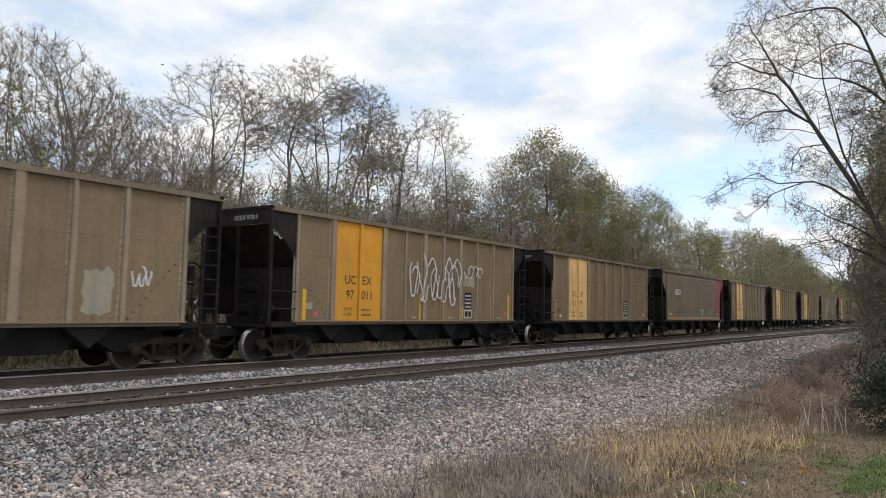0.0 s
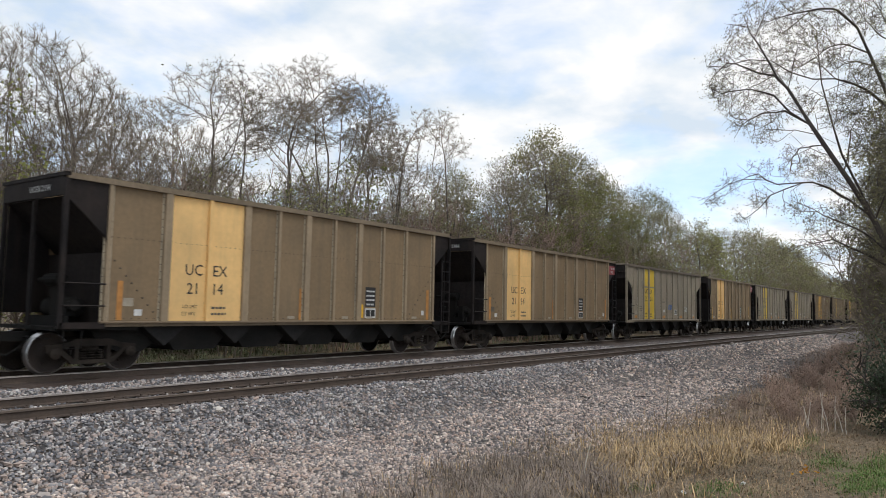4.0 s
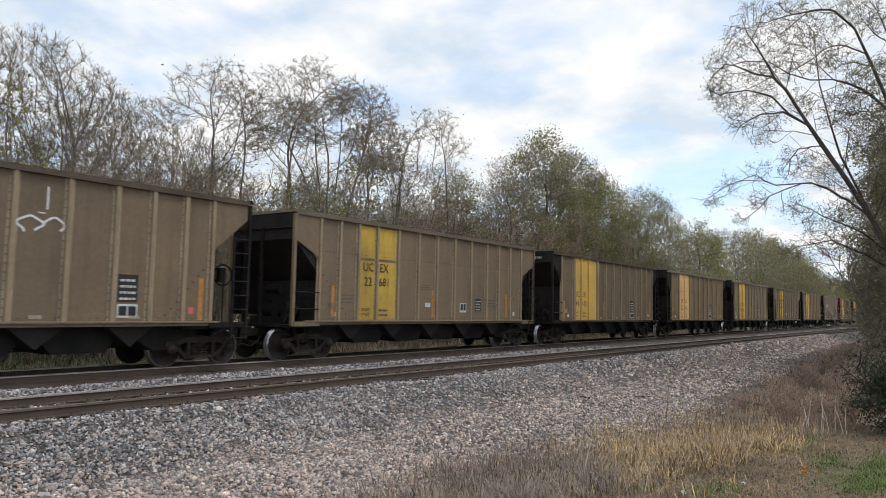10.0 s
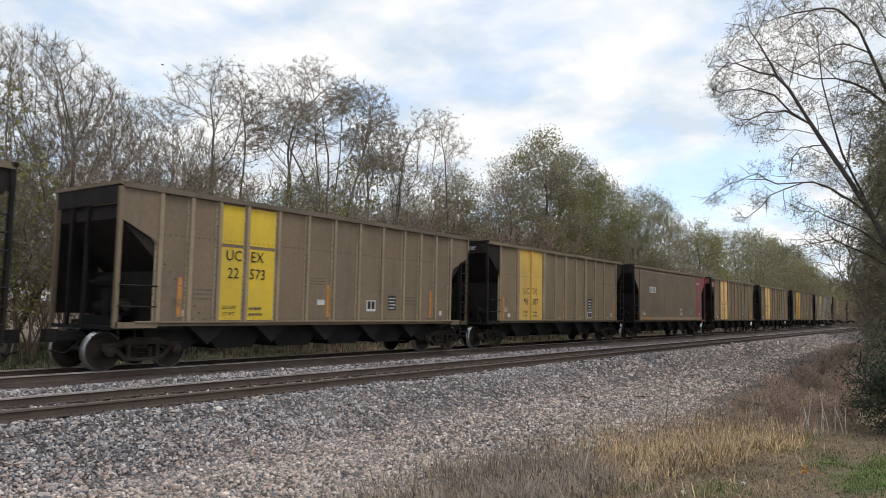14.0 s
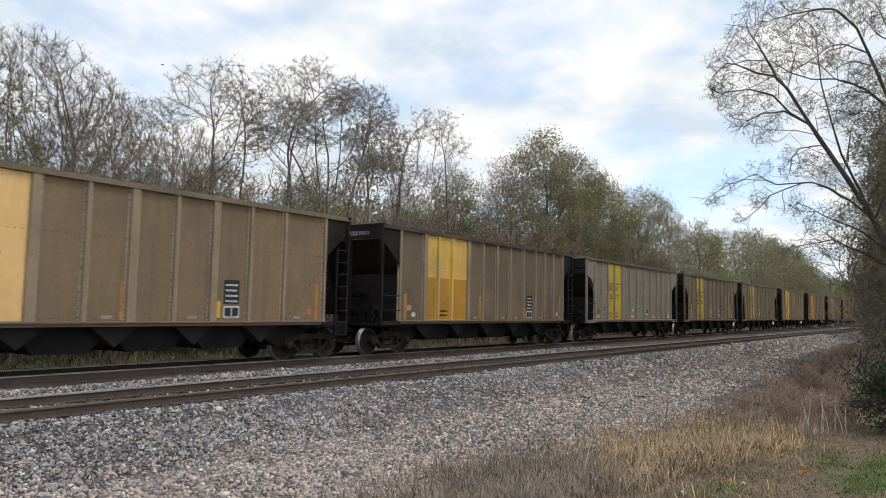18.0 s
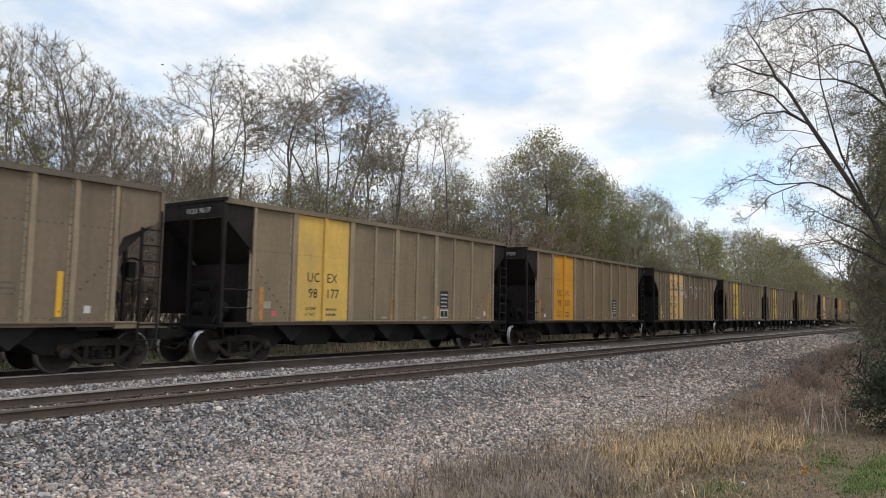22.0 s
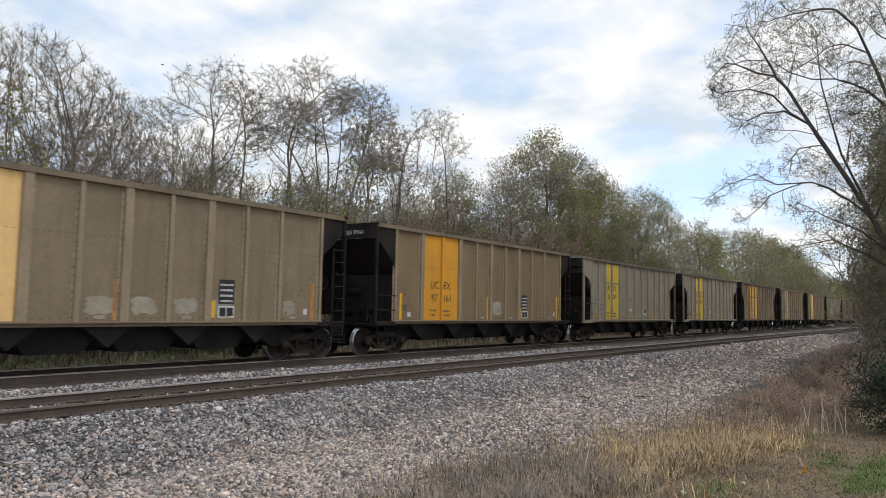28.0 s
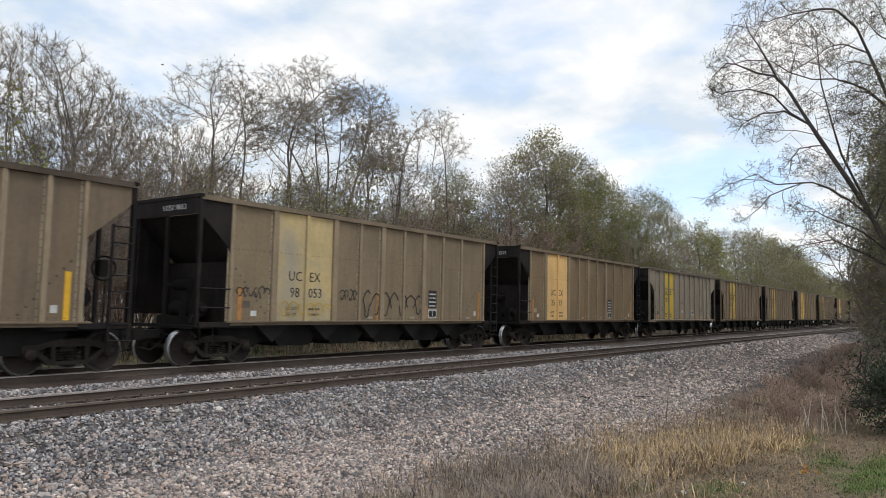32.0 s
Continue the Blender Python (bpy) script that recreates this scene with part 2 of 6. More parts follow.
def cobble(mat, scale, lo, hi):
    """Lays a mosaic of angular pieces of different tone over a ground material."""
    n, l = mat.node_tree.nodes, mat.node_tree.links
    bsdf = n["Principled BSDF"]
    src = bsdf.inputs["Base Color"].links[0].from_socket
    tc, vor = n.new("ShaderNodeTexCoord"), n.new("ShaderNodeTexVoronoi")
    vor.inputs["Scale"].default_value = scale
    l.new(tc.outputs["Object"], vor.inputs["Vector"])
    sep, ramp, mix = n.new("ShaderNodeSeparateColor"), n.new("ShaderNodeValToRGB"), n.new("ShaderNodeMix")
    l.new(vor.outputs["Color"], sep.inputs[0])
    ramp.color_ramp.elements[0].color, ramp.color_ramp.elements[1].color = (lo, lo, lo, 1), (hi, hi * 0.98, hi * 0.96, 1)
    if lo < 0.5:
        rock_tones(ramp.color_ramp)
    l.new(sep.outputs[0], ramp.inputs[0])
    mix.data_type, mix.blend_type = "RGBA", "MULTIPLY"
    mix.inputs["Factor"].default_value = 1.0
    l.new(src, mix.inputs["A"])
    l.new(ramp.outputs[0], mix.inputs["B"])
    l.new(mix.outputs["Result"], bsdf.inputs["Base Color"])
    bump = n.new("ShaderNodeBump")
    bump.invert = True
    bump.inputs["Strength"].default_value, bump.inputs["Distance"].default_value = 0.9, 0.05
    l.new(vor.outputs["Distance"], bump.inputs["Height"])
    l.new(bsdf.inputs["Normal"].links[0].from_socket, bump.inputs["Normal"])
    l.new(bump.outputs[0], bsdf.inputs["Normal"])
    return mat


cobble(BALLAST, 15.0, 0.3, 1.75)
cobble(EARTH, 11.0, 0.75, 1.25)
STONE = material("crushed_rock", (0.48, 0.415, 0.37), 0.9, spread=0.15, scale=3, fine=30, bump=0.3, dirt=(0.22, 0.15, 0.12), dirt_amount=0.5, island=0.0)
FRESH = material("blue_grey_crushed_rock", (0.37, 0.352, 0.345), 0.9, spread=0.15, scale=3, fine=30, bump=0.3, dirt=(0.16, 0.13, 0.115), dirt_amount=0.5)
ONESTONE = material("loose_crushed_rock", (0.4, 0.37, 0.345), 0.9, spread=0.15, scale=3, fine=30, bump=0.3, dirt=(0.22, 0.15, 0.12), dirt_amount=0.5, vary=0.0)
for rock, node, socket in ((STONE, "ShaderNodeNewGeometry", "Random Per Island"), (FRESH, "ShaderNodeNewGeometry", "Random Per Island"), (ONESTONE, "ShaderNodeObjectInfo", "Random")):
    n, l = rock.node_tree.nodes, rock.node_tree.links
    bsdf, band, tint = n["Principled BSDF"], n.new("ShaderNodeValToRGB"), n.new("ShaderNodeMix")
    rock_tones(band.color_ramp)
    l.new(n.new(node).outputs[socket], band.inputs[0])
    tint.data_type, tint.blend_type = "RGBA", "MULTIPLY"
    tint.inputs["Factor"].default_value = 1.0
    l.new(bsdf.inputs["Base Color"].links[0].from_socket, tint.inputs["A"])
    l.new(band.outputs[0], tint.inputs["B"])
    l.new(tint.outputs["Result"], bsdf.inputs["Base Color"])
TURF = material("matted_brown_turf", (0.29, 0.212, 0.132), 0.9, spread=0.3, scale=0.8, fine=6, bump=0.0, island=0.45)
DRY = material("dry_tan_grass", (0.46, 0.332, 0.178), 0.85, spread=0.25, scale=0.5, fine=6, bump=0.0, island=0.45)
GREYWEED = material("grey_brown_dead_stems", (0.24, 0.195, 0.16), 0.85, spread=0.25, scale=0.5, fine=6, bump=0.0, island=0.45)
RUSSET = material("russet_dead_weeds", (0.27, 0.2, 0.155), 0.85, spread=0.25, scale=0.5, fine=6, bump=0.0, island=0.45)
GREEN = material("fresh_green_grass", (0.1, 0.17, 0.035), 0.8, spread=0.25, scale=0.6, fine=6, bump=0.0, island=0.35)
BARK = material("grey_brown_bark", (0.13, 0.108, 0.09), 0.9, spread=0.25, scale=0.8, fine=12, bump=0.4, vary=0.15)
NEARTWIG = material("grey_brown_near_twigs", (0.11, 0.09, 0.072), 0.9, spread=0.2, scale=0.3, fine=3, bump=0.0)
DARKBARK = material("dark_wet_bark", (0.06, 0.05, 0.044), 0.9, spread=0.25, scale=0.8, fine=12, bump=0.4, vary=0.1)
TWIG = material("brown_twigs", (0.215, 0.178, 0.14), 0.9, spread=0.2, scale=0.3, fine=3, bump=0.0, vary=0.25)
REDTWIG = material("reddish_brush_twigs", (0.28, 0.2, 0.165), 0.9, spread=0.2, scale=0.3, fine=3, bump=0.0, vary=0.2)
VERGETWIG = material("light_reddish_brush_stems", (0.42, 0.305, 0.245), 0.9, spread=0.2, scale=0.3, fine=3, bump=0.0, vary=0.15)
PALESTALK = material("bleached_stalks", (0.68, 0.62, 0.54), 0.85, spread=0.15, scale=2, fine=10, bump=0.0)


def leaf_material(name, colour, glow=0.5):
    mat = material(name, colour, 0.7, spread=0.25, scale=0.25, fine=3, bump=0.0, island=0.4, vary=0.15)
    n, l = mat.node_tree.nodes, mat.node_tree.links
    bsdf, out = n["Principled BSDF"], n["Material Output"]
    thin, mix = n.new("ShaderNodeBsdfTranslucent"), n.new("ShaderNodeMixShader")
    l.new(bsdf.inputs["Base Color"].links[0].from_socket, thin.inputs["Color"])
    mix.inputs[0].default_value = glow
    l.new(bsdf.outputs[0], mix.inputs[1])
    l.new(thin.outputs[0], mix.inputs[2])
    l.new(mix.outputs[0], out.inputs["Surface"])
    return mat


BUD = leaf_material("olive_spring_buds", (0.28, 0.27, 0.14))
LEAF = leaf_material("young_green_leaves", (0.24, 0.25, 0.085))
RUSTLEAF = leaf_material("reddish_brown_buds", (0.23, 0.155, 0.115))
EVERGREEN = leaf_material("dark_evergreen_needles", (0.03, 0.05, 0.02), 0.15)


# ---- mesh helpers ----
def mesh_from(name, verts, faces, mat, smooth=False):
    me = bpy.data.meshes.new(name)
    me.from_pydata([tuple(v) for v in verts], [], [tuple(f) for f in faces])
    me.materials.append(mat)
    if smooth:
        me.polygons.foreach_set("use_smooth", [True] * len(me.polygons))
    return me


def child(name, me, parent, at=None, label=""):
    ob = new(name, me)
    ob.parent = parent
    if at is not None:
        ob.matrix_basis = at
    return tagged(ob, label)


class Build:
    """Collects boxes, bars, prisms and lathed rounds into one mesh."""

    def __init__(self):
        self.v, self.f = [], []

    def add(self, verts, faces):
        k = len(self.v)
        self.v += [tuple(p) for p in verts]
        self.f += [tuple(i + k for i in f) for f in faces]
        return self

    def box(self, x0, x1, y0, y1, z0, z1, bevel=0.0):
        if bevel <= 0:
            return self.add([(x, y, z) for z in (z0, z1) for y in (y0, y1) for x in (x0, x1)],
                            [(0, 2, 3, 1), (4, 5, 7, 6), (0, 1, 5, 4), (2, 6, 7, 3), (0, 4, 6, 2), (1, 3, 7, 5)])
        b = bevel
        ring = [(x0 + b, y0), (x1 - b, y0), (x1, y0 + b), (x1, y1 - b), (x1 - b, y1), (x0 + b, y1), (x0, y1 - b), (x0, y0 + b)]
        vs = [(x, y, z) for z in (z0, z1) for x, y in ring]
        fs = [tuple(range(7, -1, -1)), tuple(range(8, 16))] + [(i, (i + 1) % 8, 8 + (i + 1) % 8, 8 + i) for i in range(8)]
        return self.add(vs, fs)

    def prism(self, outline, y0, y1):
        """An outline in x and z, run out along y."""
        k = len(outline)
        vs = [(x, y, z) for y in (y0, y1) for x, z in outline]
        return self.add(vs, [tuple(range(k)), tuple(range(2 * k - 1, k - 1, -1))] + [(i + k, (i + 1) % k + k, (i + 1) % k, i) for i in range(k)])

    def along(self, outline, x0, x1):
        """An outline in y and z, run out along x."""
        k = len(outline)
        vs = [(x, y, z) for x in (x0, x1) for y, z in outline]
        return self.add(vs, [tuple(range(k - 1, -1, -1)), tuple(range(k, 2 * k))] + [(i, (i + 1) % k, (i + 1) % k + k, i + k) for i in range(k)])

    def bar(self, path, r, sides=6, taper=1.0):
        """A round bar through the points of path."""
        pts = [Vector(p) for p in path]
        vs, fs = [], []
        for i, p in enumerate(pts):
            d = (pts[min(i + 1, len(pts) - 1)] - pts[max(i - 1, 0)]).normalized()
            a = d.orthogonal().normalized()
            b = d.cross(a)
            rr = r * (1 + (taper - 1) * i / max(1, len(pts) - 1))
            vs += [p + (a * math.cos(6.2832 * j / sides) + b * math.sin(6.2832 * j / sides)) * rr for j in range(sides)]
        for i in range(len(pts) - 1):
            fs += [(i * sides + j, i * sides + (j + 1) % sides, (i + 1) * sides + (j + 1) % sides, (i + 1) * sides + j) for j in range(sides)]
        fs += [tuple(range(sides - 1, -1, -1)), tuple(range((len(pts) - 1) * sides, len(pts) * sides))]
        return self.add(vs, fs)

    def lathe(self, profile, sides=24, at=(0, 0, 0)):
        """A profile of (y, radius) turned about the y axis."""
        vs, k = [], len(profile)
        for j in range(sides):
            c, s = math.cos(2 * math.pi * j / sides), math.sin(2 * math.pi * j / sides)
            vs += [(at[0] + r * c, at[1] + y, at[2] + r * s) for y, r in profile]
        fs = [(j * k + i, j * k + i + 1, ((j + 1) % sides) * k + i + 1, ((j + 1) % sides) * k + i) for j in range(sides) for i in range(k - 1)]
        return self.add(vs, fs)

    def mesh(self, name, mat, smooth=False):
        return mesh_from(name, self.v, self.f, mat, smooth)


def part(name, b, mat, parent, label="", smooth=False, at=None):
    return child(name, b.mesh(name, mat, smooth), parent, at, label)


LETTER_CACHE = {}


def lettering(name, text, size, mat, parent, x, z, y=-HALF - 0.012, label="", turn=None, squeeze=1.0):
    """Flat painted words on the near side, their left foot at x, z."""
    key = (text, size, mat.name)
    if key not in LETTER_CACHE:
        cu = bpy.data.curves.new(name, "FONT")
        cu.body, cu.size, cu.extrude, cu.fill_mode, cu.resolution_u = text, size, 0.0015, "BOTH", 2
        tmp = bpy.data.objects.new(name, cu)
        me = bpy.data.meshes.new_from_object(tmp)
        me.materials.clear()
        me.materials.append(mat)
        bpy.data.objects.remove(tmp)
        LETTER_CACHE[key] = me
    m = turn if turn is not None else pose(x, y, z, 90, 0, 0)
    ob = child(name, LETTER_CACHE[key], parent, m @ Matrix.Diagonal((squeeze, 1, 1, 1)), label)
    return ob


# ---- the ground and the two tracks ----
def profile(y):
    """Height of the ground across the line."""
    return float(np.interp(y, [-400, -8, -2, 1.6, 5.1, 7.7, 9.5, 10.5, 11.0, 19.2, 21.2, 25, 41, 400],
                           [0.4, 0.3, -0.25, -0.98, -1.12, -1.08, -0.86, -0.42, -0.36, -0.36, -0.8, -0.85, -0.6, 0.6]))


def rough(x, y, s, k):
    return noise.noise((x * s, y * s, k))


def sheet(name, xs, ys, height, mat):
    verts = [(x, y, height(x, y)) for y in ys for x in xs]
    k = len(xs)
    faces = [(j * k + i, j * k + i + 1, (j + 1) * k + i + 1, (j + 1) * k + i) for j in range(len(ys) - 1) for i in range(k - 1)]
    return new(name, mesh_from(name, verts, faces, mat, True))


steps_x = [-2500, -600, -200, -80, -40, -20] + [-10 + 0.7 * i for i in range(100)] + [62, 66, 70, 76, 82, 90, 100, 115, 130, 150, 180, 220, 280, 360, 500, 800, 1500, 2800]
steps_y = [-2500, -500, -120, -40, -15] + [-8 + 0.5 * i for i in range(92)] + [40, 46, 55, 70, 100, 160, 300, 800, 2800]
ground = sheet("ground", steps_x, steps_y, lambda x, y: profile(y) + (0.1 * rough(x, y, 0.35, 1) + 0.05 * rough(x, y, 1.3, 2) if abs(y) < 60 and abs(x) < 400 else 0) - (0.14 if 8.3 < y < 20.6 else 0), EARTH)
tagged(ground, "dry grassy earth sloping down to the railway ballast", "ground", kind="structure")

bed_x = [-60, -40, -20] + [-10 + 0.45 * i for i in range(150)] + [58 + 3 * i for i in range(30)] + [160, 200, 260, 340, 450, 600]


def bed_height(x, y):
    edge = float(np.interp(x, [5, 10, 14, 22, 40], [7.3, 6.7, 5.9, 5.9, 6.7])) + 0.4 * rough(x, 0, 0.3, 5) + 0.3 * rough(x, 0, 1.1, 6)
    far = 20.8
    h = float(np.interp(y, [5.1, 7.2, 9.5, 10.5, 10.95, 14.2, 15.0, 15.8, 19.2, 21.4], [-1.09, -1.03, -0.81, -0.36, -0.2, -0.2, -0.17, -0.2, -0.2, -0.72]))
    h += 0.035 * rough(x, y, 1.1, 7)
    return h - 0.5 * max(0, edge - y) - 0.3 * max(0, y - far)


ballast = sheet("ballast", bed_x, [4.9 + 0.3 * i for i in range(58)], bed_height, BALLAST)
tagged(ballast, "grey crushed-rock ballast bed under both tracks", "ballast", kind="structure")

# oil-stained strip, darkened further: the train's shade is put into its colour
shaded_bed = sheet("oily_ballast", bed_x, [15.8 + 0.27 * i for i in range(13)], lambda x, y: bed_height(x, y) + 0.03 - (0.1 if y < 15.85 or y > 19.0 else 0), OILYSHADE)
tagged(shaded_bed, "dark oil-stained ballast under the train", "ballast", kind="structure")

ROCK = [(0, 0, 1), (0.89, 0, 0.45), (0.28, 0.85, 0.45), (-0.72, 0.53, 0.45), (-0.72, -0.53, 0.45), (0.28, -0.85, 0.45), (0.72, 0.53, -0.45), (-0.28, 0.85, -0.45), (-0.89, 0, -0.45), (-0.28, -0.85, -0.45), (0.72, -0.53, -0.45)]
ROCK_F = [(0, i, i % 5 + 1) for i in range(1, 6)] + [(i, 5 + (i + 3) % 5 + 1, i % 5 + 1) for i in range(1, 6)] + [(i % 5 + 1, 5 + (i + 3) % 5 + 1, 5 + (i + 4) % 5 + 1) for i in range(1, 6)]


def rocks(rng, places, sizes):
    """Many angular stones in one mesh."""
    base = np.array(ROCK)
    n = len(places)
    v = np.repeat(base[None], n, 0) * rng.uniform(0.55, 1.35, (n, len(base), 1))
    v *= rng.uniform(0.5, 1.35, (n, 1, 3)) * np.array([1, 1, 0.75]) * np.asarray(sizes)[:, None, None]
    a, b = rng.uniform(0, 6.28, n), rng.uniform(-0.6, 0.6, n)
    c, s = np.cos(a)[:, None], np.sin(a)[:, None]
    x, y, z = v[..., 0].copy(), v[..., 1].copy(), v[..., 2].copy()
    x, z = x * np.cos(b)[:, None] - z * np.sin(b)[:, None], x * np.sin(b)[:, None] + z * np.cos(b)[:, None]
    v = np.stack([x * c - y * s, x * s + y * c, z], -1) + np.asarray(places)[:, None]
    f = (np.array(ROCK_F)[None] + (np.arange(n) * len(base))[:, None, None]).reshape(-1, 3)
    return v.reshape(-1, 3), f


def fast_mesh(name, verts, faces, mat, smooth=False):
    verts, faces = np.asarray(verts, np.float32), np.asarray(faces, np.int32)
    me = bpy.data.meshes.new(name)
    me.vertices.add(len(verts))
    me.vertices.foreach_set("co", verts.ravel())
    k = faces.shape[1]
    me.loops.add(faces.size)
    me.loops.foreach_set("vertex_index", faces.ravel())
    me.polygons.add(len(faces))
    me.polygons.foreach_set("loop_start", np.arange(0, faces.size, k, dtype=np.int32))
    me.materials.append(mat)
    me.update(calc_edges=True)
    if smooth:
        me.polygons.foreach_set("use_smooth", np.ones(len(faces), bool))
    return me


rng = np.random.default_rng(3)
spots, sizes = [], []
for x0, x1, y0, y1, count, lo, hi in ((3, 12, 5.9, 11.5, 19000, 0.015, 0.039), (3, 10.5, 6.1, 10.6, 13000, 0.016, 0.038), (12, 23, 5.1, 11.5, 16500, 0.02, 0.044), (23, 42, 6.6, 11.5, 6500, 0.03, 0.06), (42, 80, 8.2, 11.5, 3800, 0.05, 0.085),
                                      (5, 16, 13.7, 15.85, 2400, 0.025, 0.05), (16, 36, 13.7, 15.85, 2000, 0.032, 0.06), (5, 20, 11.8, 13.0, 900, 0.025, 0.045)):
    for x, y in zip(rng.uniform(x0, x1, count), rng.uniform(y0, y1, count)):
        if y < np.interp(x, [5, 10, 14, 22, 40], [7.3, 6.7, 5.9, 5.9, 6.7]) + 0.4 * rough(x, 0, 0.3, 5) + rng.normal(0, 0.5):
            continue
        z = bed_height(x, y) if y > 7.8 else max(bed_height(x, y), profile(y) + 0.1 * rough(x, y, 0.35, 1) + 0.05 * rough(x, y, 1.3, 2) - (0.14 if y > 8.3 else 0))
        spots.append((x, y, z + 0.014))
        sizes.append(rng.uniform(lo, hi) * (1.35 if rng.random() < 0.12 else 1))
spots, sizes = np.array(spots), np.array(sizes)
crest = spots[:, 1] > 9.7 + rng.normal(0, 0.45, len(spots)) + 0.05 * np.clip(spots[:, 0] - 12, 0, 30)
for which, rock, label in ((crest, FRESH, "sharp blue-grey stones on the ballast shoulder"), (~crest, STONE, "loose angular grey and pinkish stones")):
    v, f = rocks(rng, spots[which], sizes[which])
    tagged(child("stones", fast_mesh("stones", v, f, rock), ballast, None, label), kind="stuff")
one_rock = [mesh_from("stone", *(lambda q: (q[0].tolist(), q[1].tolist()))(rocks(rng, [(0, 0, 0)], [0.05])), ONESTONE) for _ in range(6)]
for i in range(110):
    x, y = rng.uniform(3.5, 12), rng.uniform(9.0, 11.4)
    child("stone", one_rock[i % 6], ballast, pose(x, y, bed_height(x, y) + 0.025, 0, 0, rng.uniform(0, 360)) @ Matrix.Scale(rng.uniform(0.8, 1.35), 4))

# rails, ties, plates
RAIL = [(-0.07, -0.172), (0.07, -0.172), (0.07, -0.16), (0.012, -0.14), (0.01, -0.05), (0.036, -0.036), (0.036, -0.004)]
RAIL = RAIL + [(-y, z) for y, z in reversed(RAIL[2:])]
HEAD = [(0.0365, -0.03), (0.0365, -0.008), (0.028, 0.001), (-0.028, 0.001), (-0.0365, -0.008), (-0.0365, -0.03)]
tie_mesh = Build().box(-0.115, 0.115, -1.3, 1.3, -0.35, -0.175, 0.012).mesh("tie", TIE)
plate_mesh = Build().box(-0.09, 0.09, -0.16, 0.16, -0.177, -0.165).box(-0.05, -0.02, -0.11, -0.075, -0.165, -0.13).box(0.02, 0.05, 0.075, 0.11, -0.165, -0.13).box(0.125, 0.175, -0.1, 0.1, -0.2, -0.15).mesh("tie_plate", RAILSIDE)
for name, yc, label in (("railway_track", NEAR_TRACK, "empty railway track of rusty rails on dark wooden ties"), ("railway_track", FAR_TRACK, "railway track carrying the coal train")):
    track = tagged(new(name), label, "railway track", "double track")
    track.location = (0, yc, 0)
    for side in (-HALF_GAUGE, HALF_GAUGE):
        rail = part("rail", Build().along([(y, z) for y, z in RAIL], -60, 600), RAILSIDE, track, "rusty steel rail", at=pose(0, side, 0))
        # the nearer rail of the near track has a darker, duller head
        part("rail_head", Build().along(HEAD, -60, 600), DULLHEAD if side < 0 and yc == NEAR_TRACK else RAILHEAD, rail, "worn running surface")
    x = -3.0
    while x < 50:
        child("tie", tie_mesh, track, pose(x + random.uniform(-0.02, 0.02), 0, random.uniform(-0.012, 0.006), 0, 0, random.uniform(-0.8, 0.8)))
        if yc == NEAR_TRACK and 4 < x < 22:
            for side in (-HALF_GAUGE, HALF_GAUGE):
                child("tie_plate", plate_mesh, track, pose(x, side, 0))
        x += 0.53
    far = Build()
    while x < 240:
        far.box(x - 0.115, x + 0.115, -1.3, 1.3, -0.35, -0.178)
        x += 0.53
    tagged(part("far_ties", far, TIE, track), kind="stuff")


# ---- hopper cars ----
def mirror(x):
    return BODY - x


KINDS = {
    # posts from the left corner, wide posts, stripe panels, body paint, end paint, heights of the end cut at the corner and at the first post
    "A": ((1.03, 2.55, 3.79, 5.00, 6.16, 7.29, 8.45, 9.61, 10.79, 12.03, 13.65), (1, 3, 5, 7), (1, 2), TAN, BLACK, 3.95, 3.06),
    "F": ((1.03, 2.55, 3.79, 5.00, 6.16, 7.29, 8.45, 9.61, 10.79, 12.03, 13.65), (1, 3, 5, 7), (1, 2), KHAKI, BLACK, 3.95, 3.06),
    "E": ((1.00, 2.46, 3.27, 4.16, 5.32, 6.39, 7.51, 8.59, 9.75, 10.87, 11.75, 12.66, 13.66), (1, 4), (1, 2, 3), UMBER, BLACK, 3.95, 3.06),
    "B": ((1.07, 1.95, 2.82, 3.75, 4.87, 6.03, 7.17, 8.32, 9.48, 10.65, 11.60, 12.54, 13.49), (), (2, 3), BROWN, BROWN, 3.62, 3.05),
    "G": ((1.07, 1.95, 2.82, 3.75, 4.87, 6.03, 7.17, 8.32, 9.48, 10.65, 11.60, 12.54, 13.49), (), (2, 3), GREY, GREY, 3.62, 3.05),
    "D": ((1.18, 2.15, 3.09, 3.98, 5.06, 6.21, 7.37, 8.53, 9.69, 10.80, 11.74, 12.66, 13.48), (), (2, 3, 4), UMBER, BLACK, 3.98, 2.98),
    "C": ((1.0, 13.64), (), (), BROWN, BLACK, 3.9, 2.9),
}


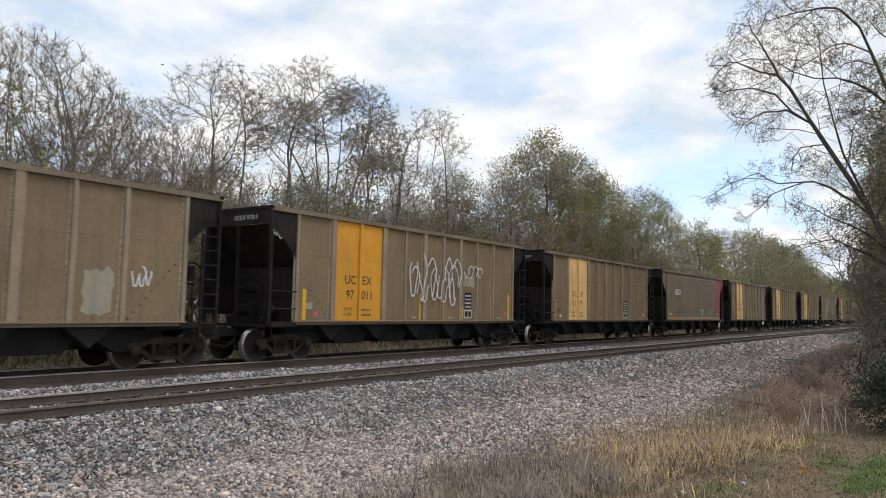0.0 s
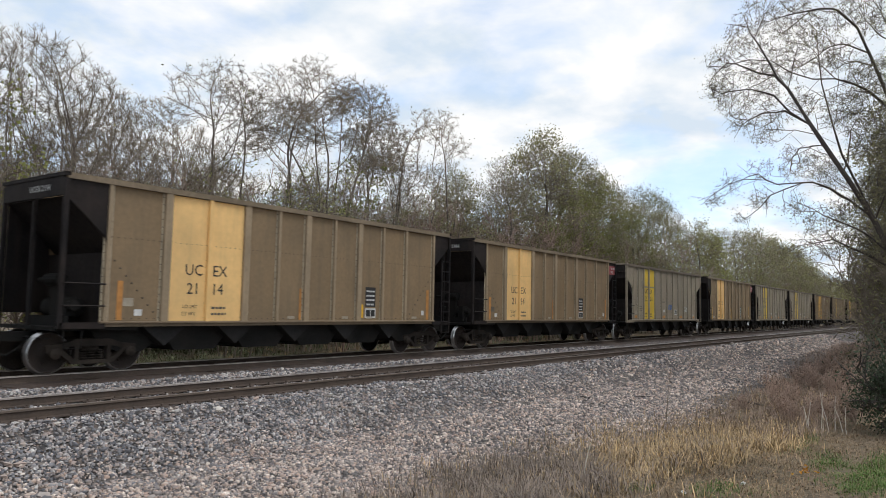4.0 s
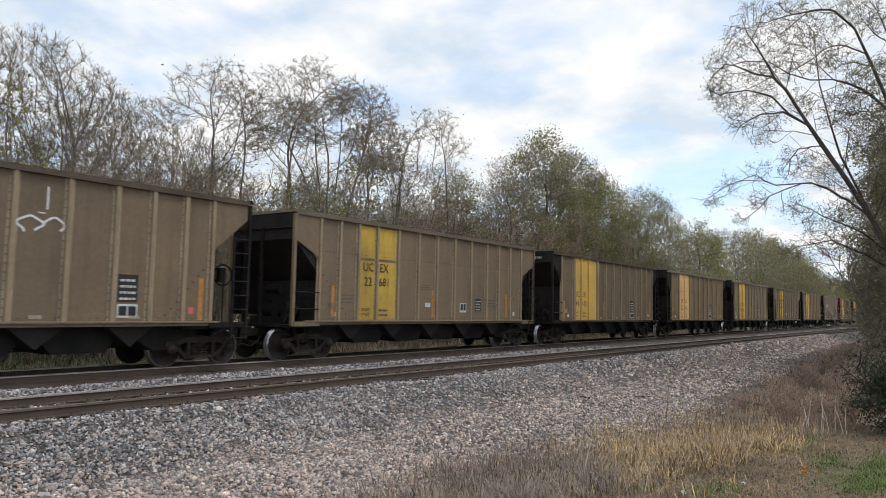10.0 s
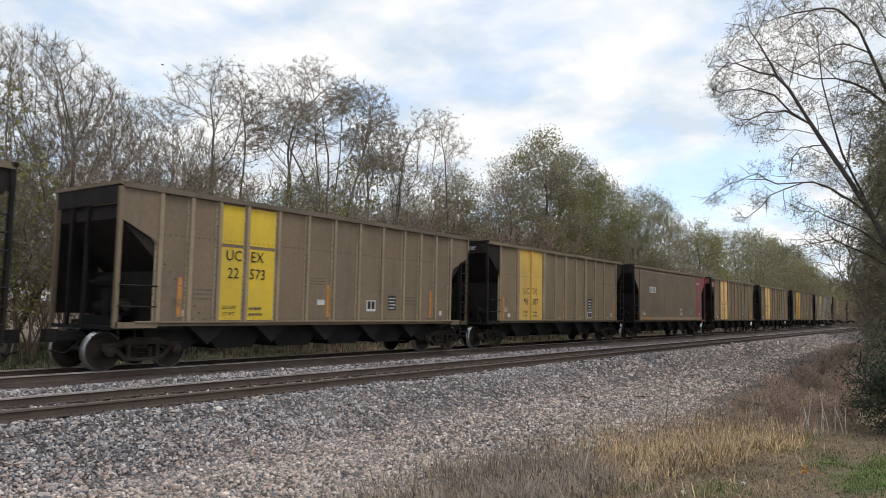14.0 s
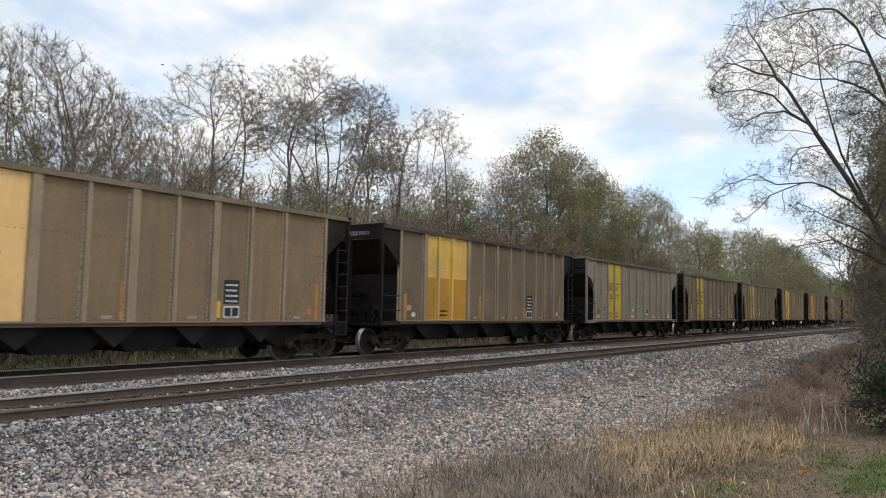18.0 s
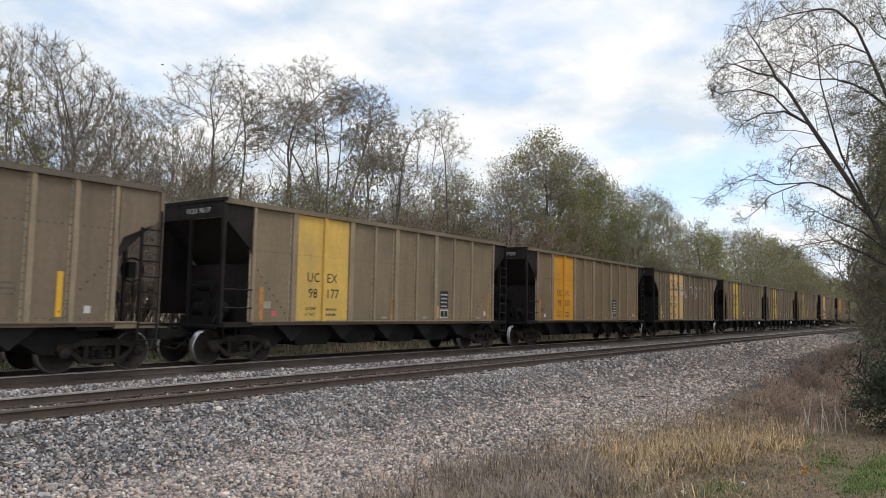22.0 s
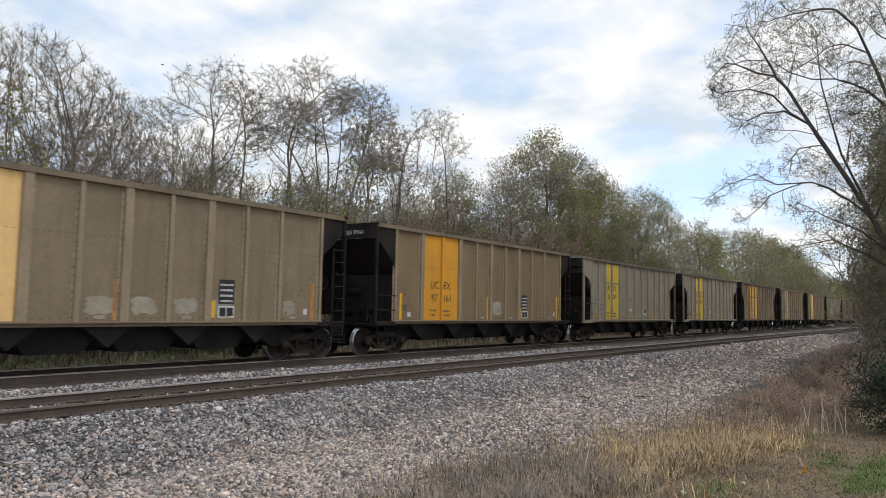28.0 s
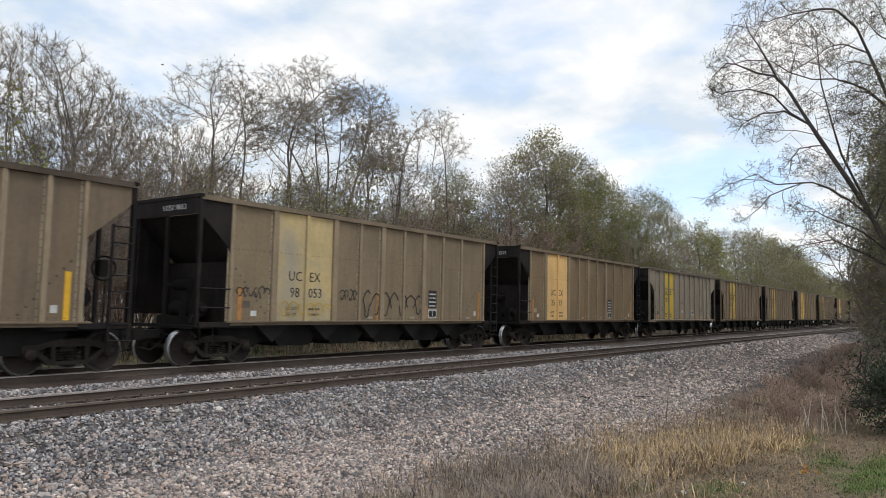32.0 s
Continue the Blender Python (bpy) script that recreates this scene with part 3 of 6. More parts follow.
def wheel_set(car, x):
    axle = Build().lathe([(-1.12, 0.0), (-1.12, 0.06), (-0.8, 0.075), (-0.4, 0.08), (0.4, 0.08), (0.8, 0.075), (1.12, 0.06), (1.12, 0.0)], 10)
    ob = part("wheelset", axle, TRUCK, car, "steel axle with two wheels", True, pose(x, 0, WHEEL_R))
    for s in (-1, 1):
        w = Build().lathe([(s * 0.83, 0.0), (s * 0.84, 0.09), (s * 0.82, 0.11), (s * 0.77, 0.16), (s * 0.765, 0.33), (s * 0.80, 0.39), (s * 0.825, 0.405), (s * 0.826, 0.447)], 20)
        w.lathe([(s * 0.69, 0.478), (s * 0.692, 0.395), (s * 0.735, 0.33), (s * 0.745, 0.16), (s * 0.70, 0.1)], 16)
        for a in range(3):     # casting marks on the plate, so that the turning shows
            c, q = math.cos(a * 2.09), math.sin(a * 2.09)
            w.box(0.24 * c - 0.025, 0.24 * c + 0.025, s * 0.78 - 0.02, s * 0.78 + 0.02, 0.24 * q - 0.025, 0.24 * q + 0.025)
        wheel = part("wheel", w, WHEEL, ob, "brown dusty wheel plate", True)
        part("tread", Build().lathe([(s * 0.826, 0.447), (s * 0.822, 0.47), (s * 0.76, 0.475), (s * 0.72, 0.48), (s * 0.705, 0.5), (s * 0.69, 0.496), (s * 0.69, 0.478)], 24), TREAD, ob, "polished bright tread and flange", True)
    return ob


FRAME_TOP = [(-1.05, 0.56), (-1.02, 0.66), (-0.7, 0.68), (-0.42, 0.78), (0.42, 0.78), (0.7, 0.68), (1.02, 0.66), (1.05, 0.56), (0.78, 0.54), (0.5, 0.62), (-0.5, 0.62), (-0.78, 0.54)]


def truck(car, x):
    bolster = Build().box(x - 0.2, x + 0.2, -1.0, 1.0, 0.5, 0.8, 0.03).box(x - 0.32, x + 0.32, -0.3, 0.3, 0.78, 0.92)
    ob = part("truck", bolster, TRUCK, car, "dusty cast-steel two-axle truck")
    for s in (-1, 1):
        y0, y1 = (s * 1.10, s * 0.93) if s < 0 else (0.93, 1.10)
        b = Build().prism([(x + px, z) for px, z in FRAME_TOP], y0, y1)
        b.prism([(x + q, z) for q, z in ((-0.46, 0.22), (0.46, 0.22), (0.42, 0.31), (-0.42, 0.31))], y0, y1)
        for m in (-1, 1):
            b.prism([(x + m * q, z) for q, z in ((0.72, 0.56), (0.86, 0.56), (0.48, 0.22), (0.34, 0.26))][::m], y0, y1)   # diagonal arm
            b.prism([(x + m * q, z) for q, z in ((0.33, 0.62), (0.43, 0.62), (0.43, 0.28), (0.33, 0.28))][::m], y0, y1)   # column
            b.box(x + m * 0.889 - 0.17, x + m * 0.889 + 0.17, y0, y1, 0.5, 0.64, 0.02)
        part("side_frame", b, TRUCK, ob, "cast side frame")
        for m in (-1, 1) if s < 0 else ():
            part("bearing_cap", Build().lathe([(s * 1.08, 0.13), (s * 1.17, 0.13), (s * 1.19, 0.10), (s * 1.19, 0.05), (s * 1.2, 0.045), (s * 1.2, 0.0)], 14, (x + m * 0.889, 0, WHEEL_R)), TRUCK, ob, "round axle bearing cap", True)
        if s < 0:
            coil = Build()
            for q in (-0.2, 0.0, 0.2):
                for k in range(4):
                    z = 0.33 + 0.06 * k
                    coil.add([(x + q + r * math.cos(a * 0.785), s * 1.02 + r * math.sin(a * 0.785), z + dz) for r, dz in ((0.07, 0), (0.085, 0.018), (0.07, 0.036)) for a in range(8)],
                             [(r * 8 + a, r * 8 + (a + 1) % 8, (r + 1) * 8 + (a + 1) % 8, (r + 1) * 8 + a) for r in range(2) for a in range(8)])
            tagged(part("spring_nest", coil, TRUCK, ob, "nest of coil springs"), kind="stuff")
    return ob


def make_car(kind):
    posts, wide, stripes, paint, endpaint, cut0, cut1 = KINDS[kind]
    car = new("hopper_car")
    near, back = -HALF, HALF
    smooth_side = kind == "C"
    # side panels, one between each two posts
    for i in range(len(posts) - 1):
        if smooth_side:
            break
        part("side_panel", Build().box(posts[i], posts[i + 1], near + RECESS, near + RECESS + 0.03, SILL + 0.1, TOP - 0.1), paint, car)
    if smooth_side:
        cuts = (1.0, 3.0, 5.38, 7.55, 9.7, 12.43, 13.64)
        for i in range(len(cuts) - 1):
            part("side_panel", Build().box(cuts[i] + 0.004, cuts[i + 1] - 0.004, near + 0.0, near + 0.05, SILL + 0.1, TOP - 0.32), RED if i == 5 else paint, car)
            part("roof_curb", Build().along([(near + 0.0, TOP - 0.31), (near + 0.18, TOP - 0.02), (near + 0.22, TOP), (near + 0.22, TOP - 0.31)], cuts[i], cuts[i + 1]), RED if i == 5 else paint, car, "sloping top curb")
        part("bottom_band", Build().box(1.0, 13.64, near - 0.012, near + 0.03, SILL + 0.1, SILL + 0.28), POSTTAN, car, "pale dusty band with orange patches")
        for q in (1.7, 6.0, 9.2, 11.0, 13.0):
            part("reflector", Build().box(q, q + (1.3 if q < 2 else 0.55), near - 0.018, near - 0.013, SILL + 0.12, SILL + 0.25), OLDSTRIP, car, "faded orange reflective patch")
    far = Build().box(0.9, BODY - 0.9, back - 0.085, back - 0.055, SILL + 0.1, TOP - 0.1)
    for q in posts:
        far.box(q - 0.06, q + 0.06, back - 0.06, back, SILL + 0.1, TOP - 0.1)
    tagged(part("far_side", far, paint, car, "ribbed side sheet"), kind="stuff")
    riv, flange = Build(), Build()
    seat = near + (0.0 if smooth_side else RECESS - 0.012)

    def rivet(x, y, z, r=0.014):
        riv.add([(x - r, y, z - r), (x + r, y, z - r), (x + r, y, z + r), (x - r, y, z + r), (x, y - r * 0.8, z)], [(0, 1, 4), (1, 2, 4), (2, 3, 4), (3, 0, 4)])

    for i, q in enumerate(posts):
        if smooth_side:
            w = 0.05
        else:
            w = 0.105 if i in wide else 0.052
        side = -1 if i % 2 else 1
        b = Build().box(q - w, q + w, near, near + RECESS + 0.005, SILL + 0.09, TOP - 0.1, 0.015)
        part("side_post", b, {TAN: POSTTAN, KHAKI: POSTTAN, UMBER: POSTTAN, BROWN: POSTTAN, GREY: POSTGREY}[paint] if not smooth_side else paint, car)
        if not smooth_side:
            flange.box(q - w - 0.055, q - w, near + RECESS - 0.012, near + RECESS - 0.002, SILL + 0.1, TOP - 0.12)
            flange.box(q + w, q + w + 0.055, near + RECESS - 0.012, near + RECESS - 0.002, SILL + 0.1, TOP - 0.12)
        for k in range(17):
            z = SILL + 0.2 + k * 0.186
            rivet(q - w - 0.027, seat, z)
            if i in wide or kind in "AF":
                rivet(q + w + 0.027, seat, z)
    for k in range(64):
        x = posts[0] + 0.1 + k * (posts[-1] - posts[0] - 0.2) / 63
        rivet(x, seat + (0.0 if smooth_side else 0.01), SILL + 0.17, 0.015)
        if smooth_side:
            rivet(x, near - 0.001, TOP - 0.36, 0.015)
    for k in range(9):      # the slope sheet's edge shows as a slanting row
        rivet(posts[0] + 0.2 + k * 0.15, seat + 0.008, cut1 - 0.45 - k * 0.17, 0.022)
        rivet(mirror(posts[0] + 0.2 + k * 0.15), seat + 0.008, cut1 - 0.45 - k * 0.17, 0.022)
    if kind in "AEF":
        for k in range(84):
            rivet(posts[0] + 0.1 + k * 0.152, near + RECESS - 0.022, 3.16, 0.012)
    if kind in "B":
        for k in range(76):
            rivet(posts[0] + 0.15 + k * 0.165, seat + 0.008, 3.35, 0.018)
    tagged(part("rivets", riv, RIVET if kind in "ABDEGF" else paint, car, "rows of small dark rivets"), kind="stuff")
    if flange.f:
        tagged(part("riveted_edging", flange, EDGEGREY if kind == "G" else EDGETAN, car, "paler riveted post flanges"), kind="stuff")
    chord = paint
    for s, y0, y1 in ((-1, near - 0.02, near + 0.1), (1, back - 0.1, back + 0.02)):
        part("top_chord", Build().box(0.0 if endpaint != BLACK else 0.0, BODY, y0, y1, TOP - 0.13, TOP, 0.02), CHORD if kind in "ED" else TANCHORD if kind in "AF" else GREYCHORD if kind in "BG" else chord, car, "dusty square steel top rail")
        part("side_sill", Build().along([(y0 + 0.055, SILL - 0.02), (y1 - 0.02, SILL - 0.02), (y1 - 0.02, SILL + 0.11), (y0 + 0.06, SILL + 0.11), (y0 - 0.008, SILL + 0.09), (y0 - 0.008, SILL + 0.06), (y0 + 0.055, SILL + 0.055)], 0.9 if endpaint == BLACK else 0.5, BODY - (0.9 if endpaint == BLACK else 0.5)), UMBER if kind in "AEDBF" else chord, car, "long bottom sill")
    for end in (0, 1):
        X = (lambda q: q) if end == 0 else mirror
        skin = RED if (kind == "C" and end == 1) else (paint if kind in "CD" else endpaint)
        edge = RED if (kind == "C" and end == 1) else endpaint

        def face(pts):
            q = [(X(x), z) for x, z in pts]
            return q if end == 0 else q[::-1]

        for s, yy in ((-1, near + 0.045), (1, back - 0.065)):
            # the far plate is black: the shade inside the end is put into its colour
            part("end_gusset", Build().prism(face([(0.04, TOP - 0.12), (0.04, cut0), (posts[0] - 0.12, cut1 + 0.12), (posts[0] - 0.02, cut1 - 0.12), (posts[0], TOP - 0.12)]), yy, yy + 0.02), skin if s < 0 else BLACK, car, "slanting end side plate")
            py = near - 0.01 if s < 0 else back - 0.09
            part("corner_post", Build().box(min(X(-0.05), X(0.05)), max(X(-0.05), X(0.05)), py, py + 0.1, SILL - 0.05, TOP - 0.12), edge, car, "upright corner post")
            if s < 0:
                part("end_sill", Build().box(min(X(0.0), X(posts[0])), max(X(0.0), X(posts[0])), py, py + 0.09, SILL - 0.06, SILL + 0.08), edge, car)
        part("end_beam", Build().box(min(X(-0.05), X(0.02)), max(X(-0.05), X(0.02)), near + 0.09, back - 0.09, TOP - 0.5, TOP - 0.02), BLACK if kind in "BG" else edge, car, "broad end plate below the rim")
        part("end_rim", Build().box(min(X(-0.08), X(0.06)), max(X(-0.08), X(0.06)), near - 0.02, back + 0.02, TOP - 0.07, TOP + 0.012), edge, car, "rim of the end")
        slope = [(0.06, TOP - 0.5), (0.06, cut0 + 0.02), (2.6, cut0 - 2.45), (2.6, cut0 - 2.35), (0.2, TOP - 0.5)]
        part("slope_sheet", Build().prism(face(slope), near + RECESS + 0.035, back - 0.1), GRIME, car, "sooty slanting end floor")
        part("end_bulkhead", Build().box(min(X(posts[0] + 0.05), X(posts[0] + 0.09)), max(X(posts[0] + 0.05), X(posts[0] + 0.09)), near + RECESS + 0.035, back - 0.1, SILL - 0.02, cut0 - posts[0] - 0.12), GRIME, car, "dusty black inner bulkhead")
        for yy in ((-0.05,) if endpaint == BLACK else (-0.05, 0.7)):
            part("end_post", Build().box(min(X(-0.02), X(0.06)), max(X(-0.02), X(0.06)), yy, yy + 0.09, SILL - 0.05, TOP - 0.5), BLACK, car)
        part("end_platform", Build().box(min(X(-0.05), X(1.9)), max(X(-0.05), X(1.9)), near + 0.12, back - 0.12, SILL - 0.1, SILL - 0.02), DARK, car, "grimy end platform")
        part("coupler", Build().box(min(X(-0.62), X(0.2)), max(X(-0.62), X(0.2)), -0.11, 0.11, 0.72, 0.94, 0.02).box(min(X(-0.95), X(-0.58)), max(X(-0.95), X(-0.58)), -0.16, 0.08, 0.68, 0.98, 0.05), DARK, car, "knuckle coupler")
        part("air_hose", Build().bar([(X(-0.1), -0.35, 0.85), (X(-0.3), -0.38, 0.6), (X(-0.55), -0.36, 0.42), (X(-0.85), -0.3, 0.5)], 0.025), DARK, car, "rubber air hose")
        part("uncoupling_rod", Build().bar([(X(-0.12), near + 0.05, 1.0), (X(-0.16), near + 0.1, 0.82), (X(-0.16), -0.2, 0.82)], 0.013, 5), DARK, car)
        part("step", Build().bar([(X(0.1), near + 0.04, SILL), (X(0.13), near + 0.02, 0.6), (X(0.5), near + 0.02, 0.6), (X(0.53), near + 0.04, SILL)], 0.017, 5), DARK, car, "bent stirrup step")
        if end == 0:
            for z in (1.55, 2.05):
                part("grab_iron", Build().bar([(0.02, near - 0.01, z), (0.04, near - 0.05, z), (posts[0] - 0.08, near - 0.05, z), (posts[0] - 0.04, near, z)], 0.02, 5), BLACK, car)
            part("air_tank", Build().lathe([(-1.0, 0.0), (-0.98, 0.2), (-0.9, 0.24), (0.25, 0.24), (0.33, 0.2), (0.35, 0.0)], 16, (0.75, 0.25, 1.5)), DARK, car, "brake air reservoir", True)
            part("brake_pipe", Build().bar([(0.2, -0.9, 1.15), (0.3, -0.9, 1.35), (0.5, -0.75, 1.3), (0.6, -0.6, 1.45)], 0.03, 6), DARK, car)
            part("control_valve", Build().box(0.45, 0.75, -0.75, -0.45, 1.3, 1.75, 0.04).lathe([(-0.95, 0.0), (-0.94, 0.12), (-0.75, 0.13), (-0.74, 0.0)], 10, (0.6, 0, 1.55)), DARK, car, "brake control valve")
            part("brake_cylinder", Build().lathe([(-0.5, 0.0), (-0.48, 0.15), (0.15, 0.15), (0.17, 0.06), (0.6, 0.05), (0.6, 0.0)], 12, (0.55, 0.1, 2.15)).box(0.5, 0.62, -0.3, 0.0, SILL, 2.1), DARK, car, "brake cylinder on its bracket")
            # added sheet that keeps sky light out of the far side's end opening
            part("far_end_sheet", Build().box(0.06, posts[0] + 0.05, back - 0.1, back - 0.08, SILL + 0.25, cut0 + 0.1), BLACK, car, "sooty end side sheet")
            part("tank_bracket", Build().box(0.4, 0.5, -0.9, 0.9, SILL - 0.02, 1.3), DARK, car)
        else:
            lx = BODY - 0.5
            lad = part("ladder", Build().box(lx - 0.03, lx + 0.03, near - 0.03, near + 0.02, 0.7, 3.45).box(BODY - 0.04, BODY + 0.02, near - 0.03, near - 0.012, 0.7, 3.9), BLACK, car, "side ladder")
            for k in range(8):
                z = 0.75 + k * 0.38
                part("rung", Build().bar([(lx, near - 0.03, z), (BODY - 0.01, near - 0.03, z)], 0.018, 5), BLACK, lad)
            part("air_tank", Build().lathe([(-0.55, 0.0), (-0.53, 0.22), (-0.45, 0.26), (0.7, 0.26), (0.78, 0.2), (0.8, 0.0)], 14, (BODY - 0.62, 0.0, 1.75)).box(BODY - 0.68, BODY - 0.56, -0.5, 0.7, SILL - 0.02, 1.55).box(BODY - 0.3, BODY - 0.22, 0.2, 0.28, SILL, 3.4).box(BODY - 0.75, BODY - 0.69, 0.75, 0.81, SILL, 3.2), DARK, car, "black air reservoir and its brackets")
            part("hand_brake", Build().bar([(BODY - 0.15, -0.65, SILL), (BODY - 0.15, -0.65, 2.6)], 0.022, 5).lathe([(-0.79, 0.3), (-0.75, 0.32), (-0.73, 0.3), (-0.75, 0.27), (-0.79, 0.3)], 14, (BODY - 0.25, 0.0, 2.45)).box(BODY - 0.35, BODY - 0.12, -0.74, -0.55, 2.25, 2.65, 0.03), DARK, car, "hand brake wheel and chain box")
    # floor and hoppers
    part("center_sill", Build().box(0.1, BODY - 0.1, -0.28, 0.28, 0.78, SILL - 0.03), DARK, car, "heavy center sill")
    ridges = [2.7 + 2.17 * i for i in range(5)]
    for q in ridges:
        part("hopper_ridge", Build().prism([(q - 0.62, SILL - 0.01), (q, 0.58), (q + 0.62, SILL - 0.01)], near + 0.2, back - 0.2), CHUTE, car, "V-shaped dusty hopper sheet")
    for i in range(6):
        q = min(max(ridges[0] - 1.085 + 2.17 * i, 1.95), BODY - 2.05)
        low = 0.62 if 0 < i < 5 else 0.3
        part("discharge_chute", Build().prism([(q - 1.0, SILL - 0.02), (q - 0.9, 0.8), (q - low, 0.45), (q + low, 0.45), (q + 0.9, 0.8), (q + 1.0, SILL - 0.02)], -1.05, 1.05), DARK, car, "black discharge chute with sloping doors")
    part("brake_rod", Build().bar([(2.0, -0.55, 0.55), (7.0, -0.6, 0.5), (12.5, -0.55, 0.55)], 0.02, 5), DARK, car)
    for q in (1.02, BODY - 1.1):
        truck(car, q)
    for q in (0.131, 1.909, BODY - 1.989, BODY - 0.211):
        wheel_set(car, q)
    return car


# car by car: kind, number before and behind the middle post, stripe paint
TRAIN = [
    ("A", "97", "", ORANGE), ("A", "97", "011", ORANGE), ("A", "21", "77", CREAM), ("C", "", "1234", None), ("F", "98", "068", CREAM),
    ("A", "21", "14", CREAM), ("A", "21", "64", CREAM), ("G", "25", "051", YELLOW), ("A", "23", "91", CREAM), ("G", "26", "181", YELLOW),
    ("G", "26", "683", YELLOW), ("D", "95", "198", GOLD), ("B", "22", "681", OLDYELLOW), ("E", "94", "143", PALE), ("A", "22", "40", CREAM),
    ("F", "98", "249", PALE), ("B", "22", "573", YELLOW), ("F", "98", "387", PALE), ("C", "", "", None), ("A", "22", "49", CREAM),
    ("A", "21", "62", CREAM), ("E", "94", "111", PALE), ("G", "26", "027", YELLOW), ("B", "22", "536", OLDYELLOW), ("B", "22", "628", OLDYELLOW),
    ("F", "98", "177", PALE), ("A", "97", "233", ORANGE), ("D", "95", "229", CREAM), ("B", "22", "711", YELLOW), ("B", "22", "390", YELLOW),
    ("B", "22", "", OLDYELLOW), ("F", "98", "158", CREAM), ("A", "97", "161", ORANGE), ("G", "25", "019", YELLOW), ("G", "26", "479", YELLOW),
    ("D", "95", "135", GOLD), ("F", "98", "053", WORN), ("A", "25", "33", CREAM), ("G", "25", "", YELLOW), ("B", "22", "", OLDYELLOW),
    ("B", "22", "", OLDYELLOW), ("A", "21", "", PALE), ("B", "22", "", YELLOW), ("F", "98", "", CREAM), ("A", "21", "", TAN), ("B", "22", "", OLDYELLOW), ("A", "97", "", CREAM),
]
# how far each car stands from an even spacing, coupler slack and lengths differing
SHIFT = {2: 0.1, 3: 0.07, 4: 0.2, 5: 0.1, 7: -0.07, 9: -0.26, 10: -0.17, 11: -0.31, 12: -0.41, 13: -0.32, 14: -0.27, 15: -0.18, 16: 0.42, 17: 0.13, 18: 0.08, 19: 0.04, 20: -0.05, 21: -0.13, 22: -0.12,
         23: -0.19, 24: -0.13, 25: -0.05, 26: 0.04, 27: 0.09, 28: 0.37, 29: -0.14, 30: -0.05, 31: 0.07, 32: -0.13, 33: -0.18, 34: -0.13, 35: -0.22, 36: -0.15}
LABELS = {
    "F": "khaki coal hopper car with sooty black ends", "A": "tan coal hopper car with sooty black ends", "E": "brownish tan coal hopper car with black ends and yellow stripes",
    "B": "brownish grey ribbed coal hopper car with yellow stripe panels", "G": "light grey ribbed coal hopper car with bright yellow stripe panels",
    "D": "brown ribbed coal hopper car with three stripe panels", "C": "smooth-sided tan coal hopper car with a faded red end",
}
PAINTS = {ORANGE: "orange", GOLD: "golden yellow", CREAM: "cream", YELLOW: "bright yellow", OLDYELLOW: "dirty yellow", PALE: "pale yellow", WORN: "flaking cream", TAN: "tan"}


def plate(car, name, x0, x1, z0, z1, mat, y=None, label=""):
    y = -HALF + RECESS - 0.003 if y is None else y
    return part(name, Build().box(x0, x1, y - 0.004, y, z0, z1), mat, car, label)


def bars(car, x0, x1, z0, z1, rows, mat, y):
    """Unreadable small stencil lines."""
    b, h = Build(), (z1 - z0) / rows
    for i in range(rows):
        q = x0
        while q < x1 - 0.02:
            w = random.uniform(0.04, 0.12)
            b.box(q, min(q + w, x1), y - 0.002, y, z0 + i * h, z0 + i * h + h * 0.38)
            q += w + 0.025
    tagged(part("small_stencil", b, mat, car, "small unreadable stencil lines"), kind="stuff")


